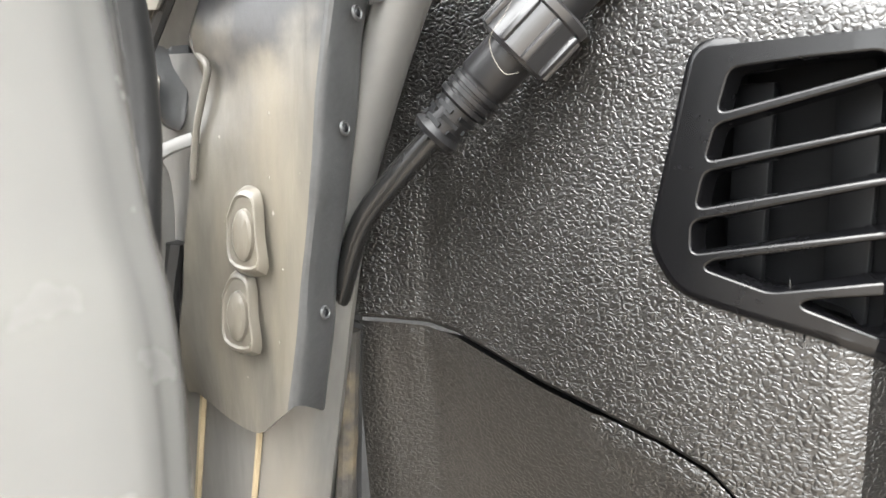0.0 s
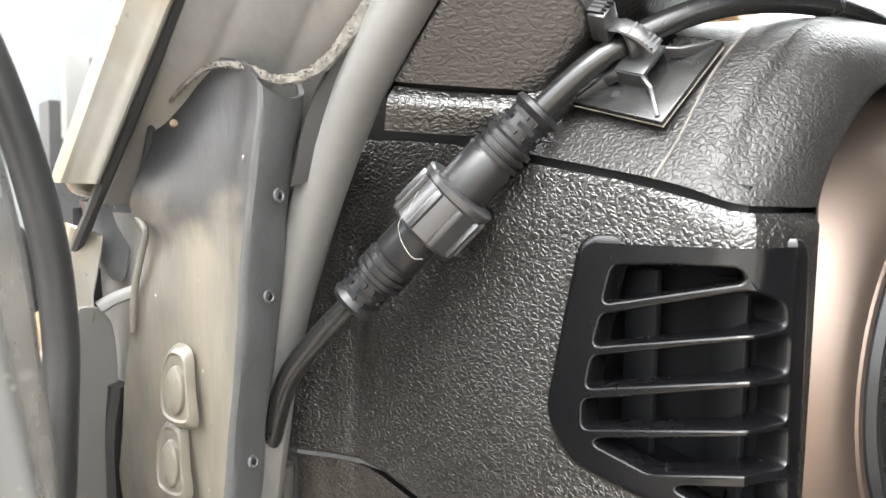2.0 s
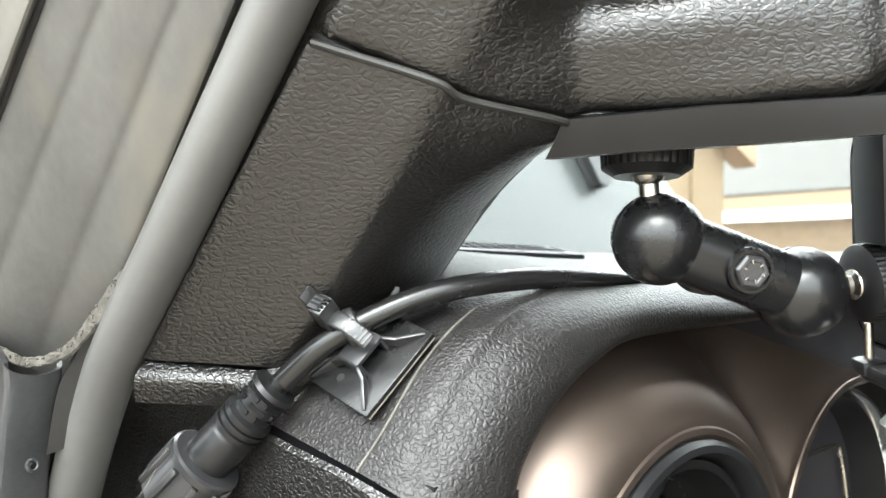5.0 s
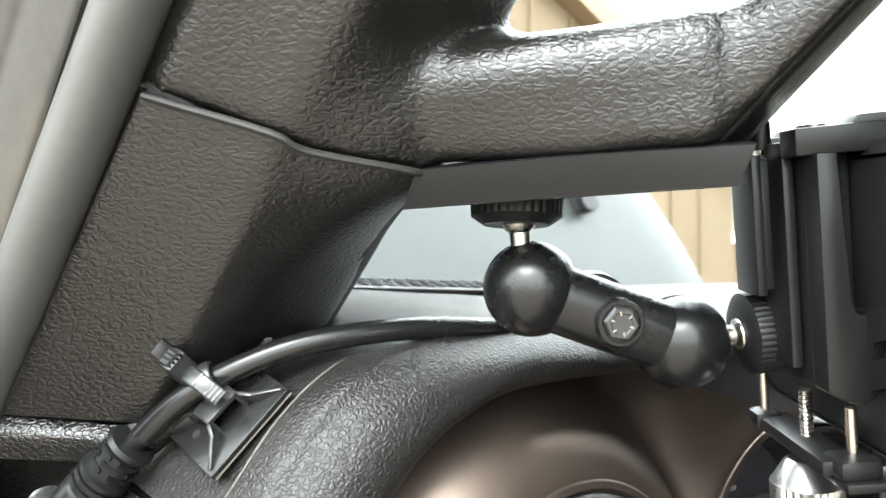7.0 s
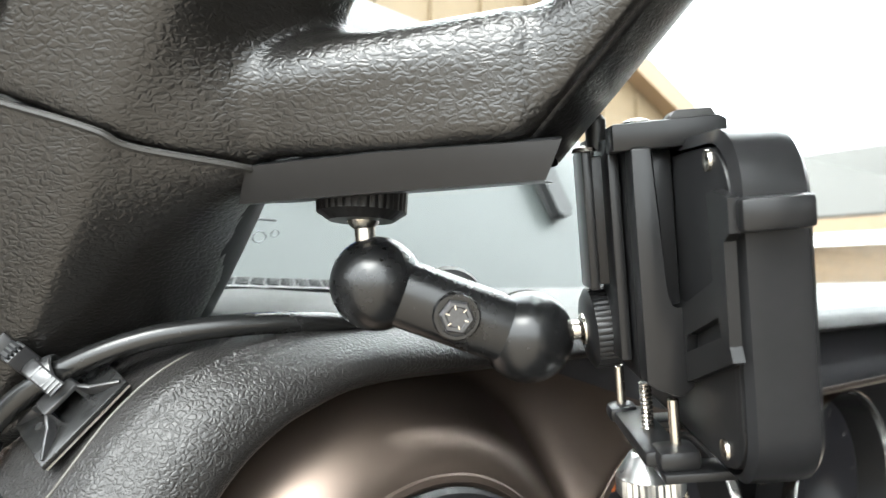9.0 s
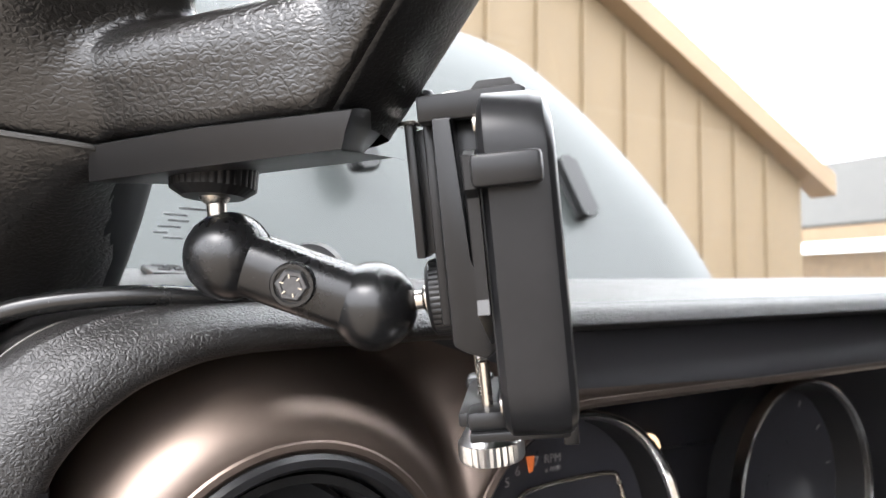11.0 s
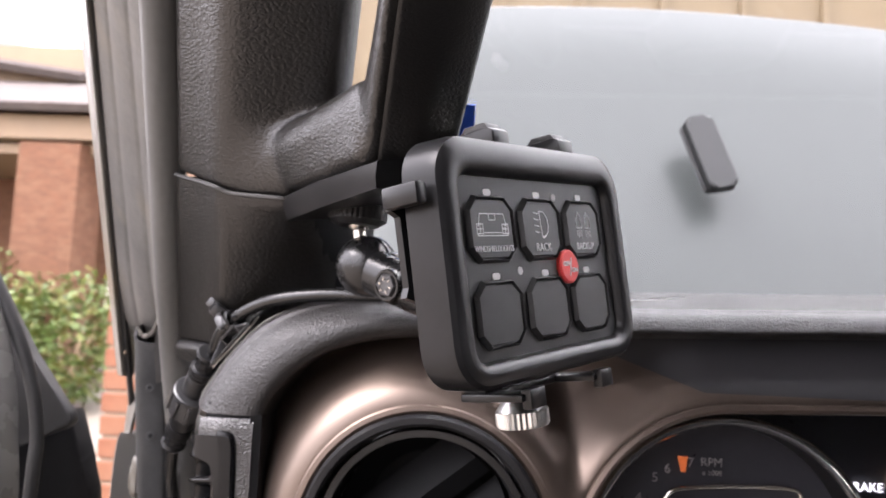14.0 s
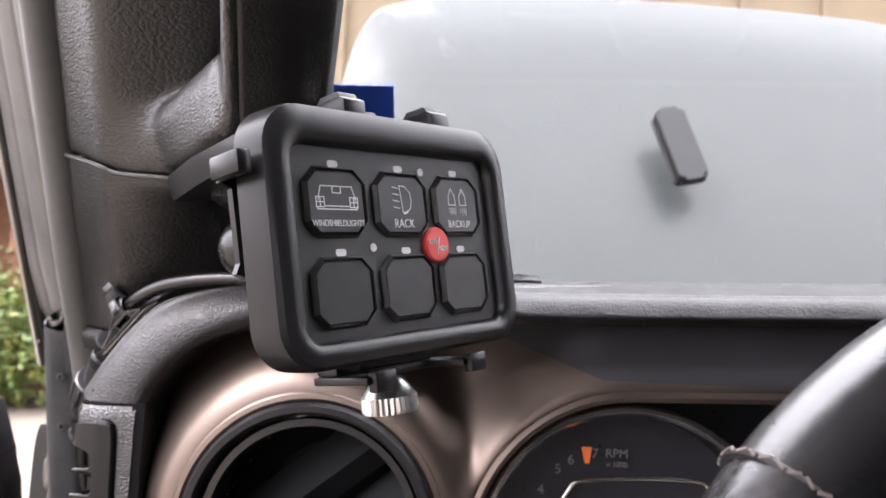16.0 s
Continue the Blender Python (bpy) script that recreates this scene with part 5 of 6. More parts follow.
        part("upper_jaw", prism(hook, w, PM @ frame_of(V(x1, 0, 0), (0, 0, 1), (0, 1, 0)), 0.0005), CLAMP, c, "black jaw hooked over the panel")
        part("jaw_pad", prism([(-0.0065, 0.0), (0.0065, 0.0), (0.0050, 0.0026), (-0.0040, 0.0026)], w * 0.84, PM @ frame_of(V(x + w * 0.42, 0.0492, -0.0125), (0, 0, 1), (0, 1, 0)), 0.0004), RUBBER, c)
    for x, w in ((-0.0165, 0.0088), (0.0283, 0.0080)):
        part("lower_jaw", join(box(w, 0.0066, 0.0040, PM @ pose(x, -0.0418, -0.0008), 0.0006), box(w + 0.002, 0.0026, 0.0260, PM @ pose(x - 0.001, -0.0412, -0.0140), 0.0006)), CLAMP, c, "black lower jaw")
    part("lower_bar", box(0.044, 0.0030, 0.0090, PM @ pose(0.0060, -0.0412, -0.0225), 0.0008), CLAMP, c)
    for x, z in ((-0.0160, -0.0220), (0.0265, -0.0270)):
        part("guide_pin", lathe([(0.0015, 0), (0.0015, 0.0175), (0.0011, 0.018), (0, 0.018)], PM @ pose(x, -0.0400, z, -90), 16), STEEL, c, "polished steel guide pin")
    part("thread", lathe([(0.0019 if i % 2 else 0.0015, 0.0006 * i) for i in range(30)], PM @ pose(0.0040, -0.0400, -0.0243, -90), 18), STEEL, c, "threaded steel rod")
    part("cross_bar", join(box(0.044, 0.0042, 0.0105, PM @ pose(0.0050, -0.0378, -0.0250), 0.0010), box(0.0110, 0.0056, 0.0110, PM @ pose(-0.0160, -0.0374, -0.0222), 0.0018), box(0.0090, 0.0052, 0.0090, PM @ pose(0.0265, -0.0370, -0.0270), 0.0018)), SATIN, c)
    part("thumb_nut", lathe([(0.0045, 0.0), (0.0058, -0.0008), (0.0092, -0.0062), (0.0098, -0.0068), (0.0100, -0.0072), (0.0100, -0.0118), (0.0094, -0.0126), (0, -0.0128)],
         PM @ pose(0.0070, -0.0435, -0.0240, -90), 120, 30, 0.0007, (4, 5)), ALUM, c, "knurled bare aluminium thumb nut")


build_panel()

# ---------------------------------------------------------------- cable with connector, tie mount
def build_cable():
    t = thing("power_cable", "black cable with screwed waterproof connector", "cable")
    lo, hi = V(0.1265, 0.1545, 1.3610), V(0.1595, 0.1130, 1.4170)
    part("cable", tube([hi + V(-0.001, 0.003, -0.003), V(0.167, 0.104, 1.4275), V(0.1765, 0.096, 1.4355), V(0.190, 0.088, 1.4425), V(0.205, 0.082, 1.4465), V(0.230, 0.076, 1.4490), V(0.262, 0.074, 1.4485), V(0.300, 0.080, 1.4485), V(0.35, 0.10, 1.449), V(0.42, 0.16, 1.455)], 0.0034, seg=16, steps=8), GLOSSY, t, "smooth black cable")
    part("cable", tube([lo + V(0.002, -0.002, 0.003), V(0.1220, 0.1650, 1.3500), V(0.1180, 0.1770, 1.3360), V(0.1178, 0.1880, 1.3160), V(0.1225, 0.199, 1.303), V(0.134, 0.214, 1.288)], 0.0036, seg=16, steps=8), GLOSSY, t)
    d = (hi - lo)
    L = d.length
    m = axis_frame(lo, d)
    prof = [(0.0042, 0.0), (0.0066, 0.0004), (0.0072, 0.0018), (0.0064, 0.0030), (0.0060, 0.0036), (0.0060, 0.0110), (0.0066, 0.0114)]
    for k in range(3):
        z = 0.0118 + 0.0024 * k
        prof += [(0.0076, z), (0.0076, z + 0.0014), (0.0068, z + 0.0015), (0.0068, z + 0.0022)]
    prof += [(0.0070, 0.0192), (0.0074, 0.0200), (0.0074, L / 2 - 0.006)]
    body = join(lathe(prof, m, 32), lathe(prof, axis_frame(hi, -d), 32))
    part("body", body, SATIN, t, "moulded black plug body with strain relief")
    for base, way in ((lo, d), (hi, -d)):
        mm = axis_frame(base, way)
        for k in range(3):
            for i in range(5):
                a = 72 * i + 36 * (k % 2)
                part("relief_slot", box(0.0052, 0.0007, 0.0012, mm @ pose(0, 0, 0.0044 + 0.0024 * k, 0, 0, a) @ pose(0, 0.0058, 0), 0.0), CAVITY, t)
    rp = [(0.0074, L / 2 - 0.0088), (0.0098, L / 2 - 0.0086), (0.0106, L / 2 - 0.0076), (0.0104, L / 2 + 0.0050), (0.0112, L / 2 + 0.0056), (0.0114, L / 2 + 0.0076), (0.0106, L / 2 + 0.0082), (0.0080, L / 2 + 0.0084)]
    r = part("coupling_ring", lathe(rp, m, 48), NYLON, t, "ribbed black coupling ring")
    for i in range(9):
        part("rib", box(0.0022, 0.0030, 0.0128, m @ pose(0, 0, L / 2 - 0.0013, 0, 0, 40 * i) @ pose(0, 0.0104, 0), 0.0006), NYLON, r)
    part("stray_thread", tube([m @ V(-0.0125, -0.0075, L / 2 - 0.0105), m @ V(-0.0100, -0.0045, L / 2 - 0.0130), m @ V(-0.0095, 0.0010, L / 2 - 0.0120), m @ V(-0.0100, 0.0045, L / 2 - 0.0090), m @ V(-0.0112, 0.0050, L / 2 - 0.0040), m @ V(-0.0108, 0.0065, L / 2 + 0.0010)], 0.00006, seg=5, steps=6), FOAM_TAPE, t, "pale stray thread")

    b = thing("cable_tie_mount", "square black adhesive cable tie mount on the dash", "cable mount")
    BL, TR, LL = V(0.1708, 0.0820, 1.4112), V(0.1900, 0.0782, 1.4330), V(0.1676, 0.1110, 1.4178)
    ux, uy = (TR - BL), (LL - BL)
    f = frame_of(BL + ux / 2 + uy / 2, ux, uy)
    if (f.to_3x3() @ V(0, 0, 1)).x > 0:
        f = f @ pose(0, 0, 0, 180)
    s = 0.0288
    part("tape", box(s - 0.0006, s - 0.0006, 0.0007, f @ pose(0, 0, -0.00035)), FOAM_TAPE, b, "pale foam tape edge")
    part("base", box(s, s, 0.0016, f @ pose(0, 0, 0.0008), 0.0004), GLOSSY, b, "glossy black square base")
    part("saddle", join(box(0.0105, 0.009, 0.0014, f @ pose(0, 0, 0.0058), 0.0004), box(0.0014, 0.009, 0.005, f @ pose(0.0048, 0, 0.0035)), box(0.0014, 0.009, 0.005, f @ pose(-0.0048, 0, 0.0035))), NYLON, b)
    for sx in (-1, 1):
        for sy in (-1, 1):
            p0, p1, p2 = V(sx * 0.0052, sy * 0.0040, 0.0056), V(sx * 0.0070, sy * 0.0072, 0.0044), V(sx * 0.0128, sy * 0.0122, 0.0020)
            part("rib", join(*[box((q - p).length + 0.0006, 0.0011, 0.0032, f @ frame_of((p + q) / 2 - V(0, 0, 0.0012), q - p, V(-(q - p).y, (q - p).x, 0)), 0.0003) for p, q in ((p0, p1), (p1, p2))]), NYLON, b, "thin raised rib")
        part("foot_dot", lathe([(0.0013, 0.0016), (0.0012, 0.0019), (0, 0.0019)], f @ pose(sx * 0.0092, 0.0028, 0), 14), NYLON, b)
    z = thing("cable_tie", "black nylon cable tie round the cable", "cable tie")
    c = V(0.1745, 0.0975, 1.4340)
    dirn = (V(0.190, 0.088, 1.4425) - V(0.167, 0.104, 1.4275)).normalized()
    mm = axis_frame(c, dirn)
    loop = [mm @ V(0.0052 * math.cos(radians(a)), 0.0052 * math.sin(radians(a)), 0) for a in range(0, 361, 20)]
    part("strap", tube(loop, 0.0023, seg=10, steps=1, flat=(1.0, 0.35), side=dirn), NYLON, z, "flat nylon strap")
    part("head", join(box(0.0064, 0.0052, 0.0088, f @ pose(0.0012, 0.0088, 0.0160, 8, 0, 6), 0.0008), box(0.0044, 0.0036, 0.0010, f @ pose(0.0012, 0.0088, 0.0206, 8, 0, 6))), NYLON, z, "boxy ratchet head")
    for i in range(4):
        part("head_groove", box(0.0007, 0.0054, 0.0042, f @ pose(-0.0008 + 0.0013 * i, 0.0088, 0.0190, 8, 0, 6)), CAVITY, z)
    part("cut_tail", box(0.0046, 0.0011, 0.0050, f @ pose(0.0012, 0.0112, 0.0218, -14, 0, 6), 0.0002), NYLON, z)
    over = [f @ V(0.0012, 0.0072, 0.0150), f @ V(0.0012, 0.0035, 0.0152), f @ V(0.0014, -0.0010, 0.0135), f @ V(0.0016, -0.0052, 0.0092)]
    part("band", tube(over, 0.0024, seg=10, steps=6, flat=(1.0, 0.3), side=f.to_3x3() @ V(1, 0, 0)), NYLON, z)
    for i in range(6):
        part("tooth", box(0.0038, 0.0006, 0.0010, f @ pose(0.0015, -0.0050 + 0.0011 * i, 0.0104 + 0.00085 * i, 38)), NYLON, z)


build_cable()

# ---------------------------------------------------------------- door jamb
def hole_line(z):
    return V(0.1075 + 0.0, 0.164 + (1.392 - z) * 0.21, z)


def shield(points, bulge):
    """A small pressed plate with rolled edges, swelling towards the cabin."""
    ring = [Vector(p) for p in points]
    ring = spline(ring + [ring[0]], 4)[:-1]
    c = sum(ring, V(0, 0, 0)) / len(ring)
    rows = []
    for k, out in ((1.0, -0.004), (1.0, 0.0), (0.96, 0.5 * bulge), (0.85, 0.9 * bulge), (0.5, bulge), (0.02, bulge)):
        rows.append([c + (p - c) * k + V(0, -out, 0) for p in ring])
    return loft(rows, close=True)


def build_jamb():
    p = thing("hinge_pillar", "dusty grey painted door hinge pillar", "car body")
    sec = [(-0.034, 0.075), (-0.031, 0.062), (-0.028, 0.053), (-0.022, 0.044), (-0.014, 0.028), (-0.008, 0.014), (0.001, 0.006), (0.014, 0.004), (0.020, 0.012)]
    rows = []
    for i in range(16):
        z = 1.0 + 0.385 * i / 15
        h = hole_line(z)
        rows.append(spline([h + V(x, y + 0.003, 0) for x, y in sec], 3))
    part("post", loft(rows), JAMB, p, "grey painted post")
    for x, y, w in ((-0.019, 0.0395, 0.0012), (-0.0085, 0.017, 0.0011)):
        part("sealer_bead", tube([hole_line(z) + V(x, y, 0) for z in (1.0, 1.15, 1.32)], w, seg=6, steps=4), SEALER, p, "tan sealer bead")
    # upper pillar running back with the windshield
    def inner(z):
        return V(0.1239, 0.1344, 1.45) + V(0.1385, -0.745, 1) * (z - 1.45)

    def groove(z):
        return V(0.0841, 0.1599, 1.45) + V(0.206, -0.81, 1) * (z - 1.45)

    def outer(z):
        return V(0.0733, 0.1692, 1.45) + V(0.196, -0.80, 1) * (z - 1.45)
    rows = []
    for i in range(22):
        z = 1.36 + 0.50 * i / 21
        back = V(0.004, 0.016, 0) * max(0.0, min(1.0, (1.436 - z) / 0.03))
        a, b = inner(z) + back, groove(z) + back
        face = [(0.0, 0.0035), (0.03, -0.0006), (0.10, -0.0016), (0.22, -0.0010), (0.30, 0.0010), (0.36, -0.0020), (0.50, -0.0034), (0.62, -0.0026), (0.70, 0.0), (0.76, -0.0024), (0.90, -0.0018), (0.98, 0.0006), (1.0, 0.006)]
        rows.append([a + V(0.006, 0.011, 0)] + spline([a + (b - a) * f + V(0.3, 0.95, 0) * (0.22 * n) for f, n in face], 3) + [b + V(0.002, 0.03, 0)])
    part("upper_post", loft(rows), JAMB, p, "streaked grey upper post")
    part("pinch_gap", tube([inner(z) + V(0.0075, 0.0085, 0) for z in (1.40, 1.5, 1.7, 1.86)], 0.0045, seg=10, steps=4), RUBBER, p)
    e = thing("windshield_frame_edge", "glossy grey windshield frame edge with tan reflections", "car body")
    rows = []
    for i in range(14):
        z = 1.394 + 0.47 * i / 13
        a, b = groove(z), outer(z)
        rows.append(spline([a + V(-0.0006, 0.012, 0), a + V(-0.0012, 0.0016, 0), a + V(-0.0030, -0.0010, 0), a + (b - a) * 0.5 + V(-0.0006, -0.0012, 0), b + V(0.0006, -0.0008, 0), b + V(-0.0002, 0.003, 0), b + V(0.003, 0.03, 0), b + V(0.012, 0.09, 0)], 3))
    part("outer_skin", loft(rows), PALE_PAINT, e, "glossy grey paint")
    part("black_bead", tube([groove(z) + V(0.0, 0.0035, 0) for z in (1.37, 1.5, 1.7, 1.86)], 0.0021, seg=8, steps=16, taper=lambda q: 1 + 0.18 * noise.noise(V(q * 60, 2, 0))), RUBBER, e)
    part("frame_corner", shield([(0.0743, 0.2400, 1.4167), (0.0694, 0.2417, 1.4006), (0.0689, 0.2415, 1.3951), (0.0706, 0.2396, 1.3911), (0.0737, 0.2370, 1.3896), (0.0775, 0.2340, 1.3889), (0.0807, 0.2313, 1.3868), (0.0796, 0.2330, 1.3938),
                                 (0.0800, 0.2338, 1.3985), (0.0822, 0.2329, 1.4040), (0.0850, 0.2313, 1.4110), (0.0868, 0.2307, 1.4190)], 0.0030), PALE_PAINT, e, "rounded glossy lower corner")
    part("lower_tip", shield([(0.0713, 0.2312, 1.3886), (0.0730, 0.2285, 1.3778), (0.0756, 0.2251, 1.3670), (0.0791, 0.2219, 1.3629), (0.0817, 0.2201, 1.3645), (0.0840, 0.2199, 1.3797), (0.0840, 0.2211, 1.3890), (0.0845, 0.2230, 1.4040),
                              (0.0815, 0.2246, 1.3985), (0.0799, 0.2253, 1.3940), (0.0789, 0.2251, 1.3869), (0.0753, 0.2282, 1.3895)], 0.0016), COVER_SHADED, e)
    # rubber cover with stamped holes; its outer edge is scalloped
    WAVE = [(1.277, 0.0030), (1.284, 0.0005), (1.30, -0.0024), (1.32, -0.0022), (1.34, -0.0012), (1.36, 0.0), (1.370, 0.0022), (1.378, 0.0028), (1.384, -0.0006), (1.390, -0.0024), (1.398, -0.0012), (1.406, 0.0012), (1.416, 0.0035), (1.43, 0.0050)]
    c = thing("pillar_cover", "dusty grey flexible pillar cover with clips", "cover")
    sec = [(-0.0250, 0.0440), (-0.0225, 0.0390), (-0.0175, 0.0245), (-0.0125, 0.0105), (-0.0098, 0.0030), (-0.0070, -0.0008), (-0.0008, 0.0012), (0.0050, 0.0040), (0.0062, 0.0070)]
    rows = []
    for i in range(40):
        f = i / 39
        row = []
        for j, (x, y) in enumerate(sec):
            q = j / 8
            zb = 1.2775 - 0.004 * math.sin(q * 6.2) + 0.003 * math.sin(q * 13)
            zt = 1.4240 + 0.006 * math.sin(q * 5 + 0.6) + 0.012 * max(0, q - 0.75)
            z = zb + (zt - zb) * f
            h = hole_line(z)
            wob = 0.0010 * noise.noise(V(q * 3, f * 6, 0.3)) + 0.0018 * max(0, f - 0.75) * 4 * noise.noise(V(q * 4, f * 9, 2))
            side_in = interp(z, WAVE) * max(0, 1 - j / 2.6)
            crumple = max(0.0, f - 0.72) * 3.5 * max(0.0, 0.62 - q)
            wob += crumple * 0.006 * noise.noise(V(q * 9, f * 16, 5)) + 0.004 * crumple
            ridge = -0.0012 * math.exp(-((j - 4.6) / 0.7) ** 2) * (0.4 + f)
            row.append(h + V(x + wob + ridge + side_in - 0.002 * max(0, 0.3 - q), y - wob - 0.0025 + 0.6 * side_in, 0))
        rows.append(spline(row, 4))
    part("sheet", loft([r[:19] for r in rows], thick=0.0014), COVER, c, "dusty grey moulded sheet")
    # same sheet past the ridge, coloured darker where it turns from the light
    part("flange_strip", loft([r[18:] for r in rows], thick=0.0014), COVER_SHADED, c, "edge strip coloured dark for its shaded side")
    for z in (1.392, 1.363, 1.311):
        hp = hole_line(z) + V(-0.0003, -0.0028, 0)
        m = axis_frame(hp, (0.38, -0.90, 0.15))
        hole = part("stamped_hole", lathe([(0.0021, -0.0006), (0.0019, 0.0001), (0.0015, 0.0002), (0.0012, -0.0001), (0, -0.0002)], m, 16), COVER_SHADED, c)
        part("hole_core", lathe([(0.0012, -0.0002), (0.0007, 0.00025), (0, 0.00025)], m, 12), CAVITY, hole)
    for z in (1.3335, 1.3095):
        q = hole_line(z) + V(-0.0160, 0.0180, 0)
        m = frame_of(q + V(-0.0034, -0.0032, 0), (0.36, -0.93, 0), (0, 0.02, 1))
        pocket = [(-0.0075, 0.0055), (-0.0035, 0.0125), (0.0015, 0.0135), (0.0052, 0.0105), (0.0062, 0.0), (0.0068, -0.0115), (-0.0065, -0.0105)]
        pocket = [(p.x, p.y) for p in spline([V(x, y, 0) for x, y in pocket + pocket[:1]], 4)[:-1]]
        rows = [[m @ V(x * k * 0.86, y * k * 0.88, h) for x, y in pocket] for k, h in ((1.12, -0.0022), (1.04, -0.0004), (0.97, 0.0005), (0.90, 0.0008), (0.84, 0.0003), (0.5, 0.0002), (0.02, 0.0002))]
        r = part("clip_boss", loft(rows, close=True), COVER, c, "raised clip pocket")
        part("push_clip", lathe([(0.0068, 0.0), (0.0064, 0.0014), (0.0052, 0.0020), (0, 0.0022)], m @ pose(0.0006, -0.0004, 0) @ Matrix.Diagonal((0.60, 1.12, 1, 1)), 32), COVER, r, "oval grey push clip")
    part("rolled_edge", tube([V(0.0862, 0.1975, 1.4200), V(0.0847, 0.2012, 1.4116), V(0.0832, 0.2050, 1.3996), V(0.0813, 0.2098, 1.3894), V(0.0820, 0.2080, 1.3843), V(0.0834, 0.2044, 1.3799), V(0.0827, 0.2064, 1.3724), V(0.0816, 0.2093, 1.3625), V(0.0812, 0.2120, 1.3480)], 0.0011, seg=10, steps=8), COVER, c, "rolled outer edge")
    rnd = random.Random(7)
    for k in range(11):
        z, q = rnd.uniform(1.285, 1.405), rnd.uniform(0.0, 1.0)
        p = hole_line(z) + V(-0.0095 - 0.0125 * q, 0.0006 + 0.0345 * q, 0) + V(-0.0008, -0.0026, 0)
        part("chip", lathe([(0.0002 + 0.0003 * rnd.random(), 0.0), (0.00015, 0.0002), (0, 0.0002)], axis_frame(p, (-0.93, -0.36, 0.05)) @ Matrix.Diagonal((1, 1 + 1.5 * rnd.random(), 1, 1)), 8), CHIP, c)
    part("rust_stud", lathe([(0.0012, 0), (0.0010, 0.0008), (0, 0.0010)], axis_frame(V(0.0835, 0.1772, 1.4108), (-0.2, -0.9, 0.2)), 14), YELLOW_METAL, c, "dull brass stud")
    rim = [V(0.0870, 0.192, 1.4180), V(0.0890, 0.186, 1.4220), V(0.0925, 0.176, 1.4265), V(0.0980, 0.166, 1.4260), V(0.1045, 0.159, 1.4225), V(0.1130, 0.153, 1.4255), V(0.1190, 0.146, 1.4350), V(0.1255, 0.139, 1.4485)]
    part("foam_edge", tube([p + V(-0.001, -0.004, 0) for p in rim], 0.0017, seg=10, steps=14, flat=(1.0, 0.6), taper=lambda q: (0.45 + 1.25 * q * q) * (1 + 0.35 * noise.noise(V(q * 40, 0, 3)))), FOAM, c, "crumbly foam edge")
    rnd2 = random.Random(11)
    path = spline([p + V(-0.001, -0.004, 0) for p in rim], 14)
    verts, faces = [], []
    for k in range(800):
        q = rnd2.random() ** 0.75
        c0 = path[int(q * (len(path) - 1))] + V(rnd2.gauss(0, 1), rnd2.gauss(0, 1), rnd2.gauss(0, 1)).normalized() * (0.0017 * (0.45 + 1.25 * q * q) * rnd2.uniform(0.75, 1.05))
        r0 = rnd2.uniform(0.00016, 0.00040)
        n0 = len(verts)
        for d in ((1, 0, 0), (-1, 0, 0), (0, 1, 0), (0, -1, 0), (0, 0, 1), (0, 0, -1)):
            verts.append(tuple(c0 + V(*d) * (r0 * rnd2.uniform(0.6, 1.4))))
        faces += [(n0 + a, n0 + b, n0 + d) for a in (0, 1) for b in (2, 3) for d in (4, 5)]
    me = bpy.data.meshes.new("crumbled_foam")
    me.from_pydata(verts, [], faces)
    me.materials.append(FOAM)
    crumbs = new("crumbled_foam", me)
    crumbs.parent = c
    crumbs["kind"] = "stuff"
    part("foam_flap", loft(smooth_rows([[V(0.1245, 0.1365, 1.4475), V(0.1215, 0.1400, 1.4400), V(0.1150, 0.1480, 1.4270)], [V(0.1215, 0.1480, 1.4250), V(0.1175, 0.1510, 1.4200), V(0.1120, 0.1550, 1.4150)],
                                    [V(0.1190, 0.1600, 1.3990), V(0.1160, 0.1610, 1.3970), V(0.1110, 0.1630, 1.3950)]], 5, 4), thick=0.0018), RUBBER, c, "dark foam-backed flap")
    part("flap_edge", tube([V(0.1250, 0.1360, 1.4480), V(0.1222, 0.1470, 1.4255), V(0.1195, 0.1595, 1.3990)], 0.0011, seg=6, steps=8), FOAM, c)
    part("loose_thread", tube([V(0.1252, 0.1350, 1.4490), V(0.1262, 0.1340, 1.4515), V(0.1254, 0.1322, 1.4532), V(0.1270, 0.1310, 1.4560)], 0.00012, seg=5, steps=6), FOAM_TAPE, c, "pale loose thread")
    # seal between jamb and trim
    s = thing("door_seal", "smooth grey rubber door opening seal", "door seal")
    part("bulb", tube([V(0.120, 0.214, 1.10), V(0.1205, 0.211, 1.25), V(0.1205, 0.2000, 1.305), V(0.1205, 0.186, 1.352), V(0.1240, 0.155, 1.413), V(0.1320, 0.118, 1.462), V(0.1410, 0.081, 1.512), V(0.1520, 0.035, 1.575), V(0.172, -0.05, 1.69), V(0.19, -0.13, 1.80)],
                      0.0092, seg=18, steps=6, flat=(1, 0.8)), SEAL, s, "smooth grey bulb")
    # added sheet, stops daylight showing between bulb and dash end
    part("leak_screen", loft([[V(0.1330, 0.2010, z), V(0.1265, 0.2090, z), V(0.1120, 0.2220, z)] for z in (1.05, 1.2, 1.35, 1.425)]), RUBBER, s, "added black sheet closing the gap behind the seal")
    part("mud_line", tube([V(0.1250, 0.2010, 1.05), V(0.1260, 0.2005, 1.2), V(0.1275, 0.2000, 1.299)], 0.0036, seg=12, steps=10, taper=lambda q: 1 + 0.25 * noise.noise(V(q * 70, 1, 0))), GRIT, s, "black strip caked with grit")
    # flange beyond the cover
    f = thing("fender_flange", "pale grey painted fender flange beside the hinge", "car body")
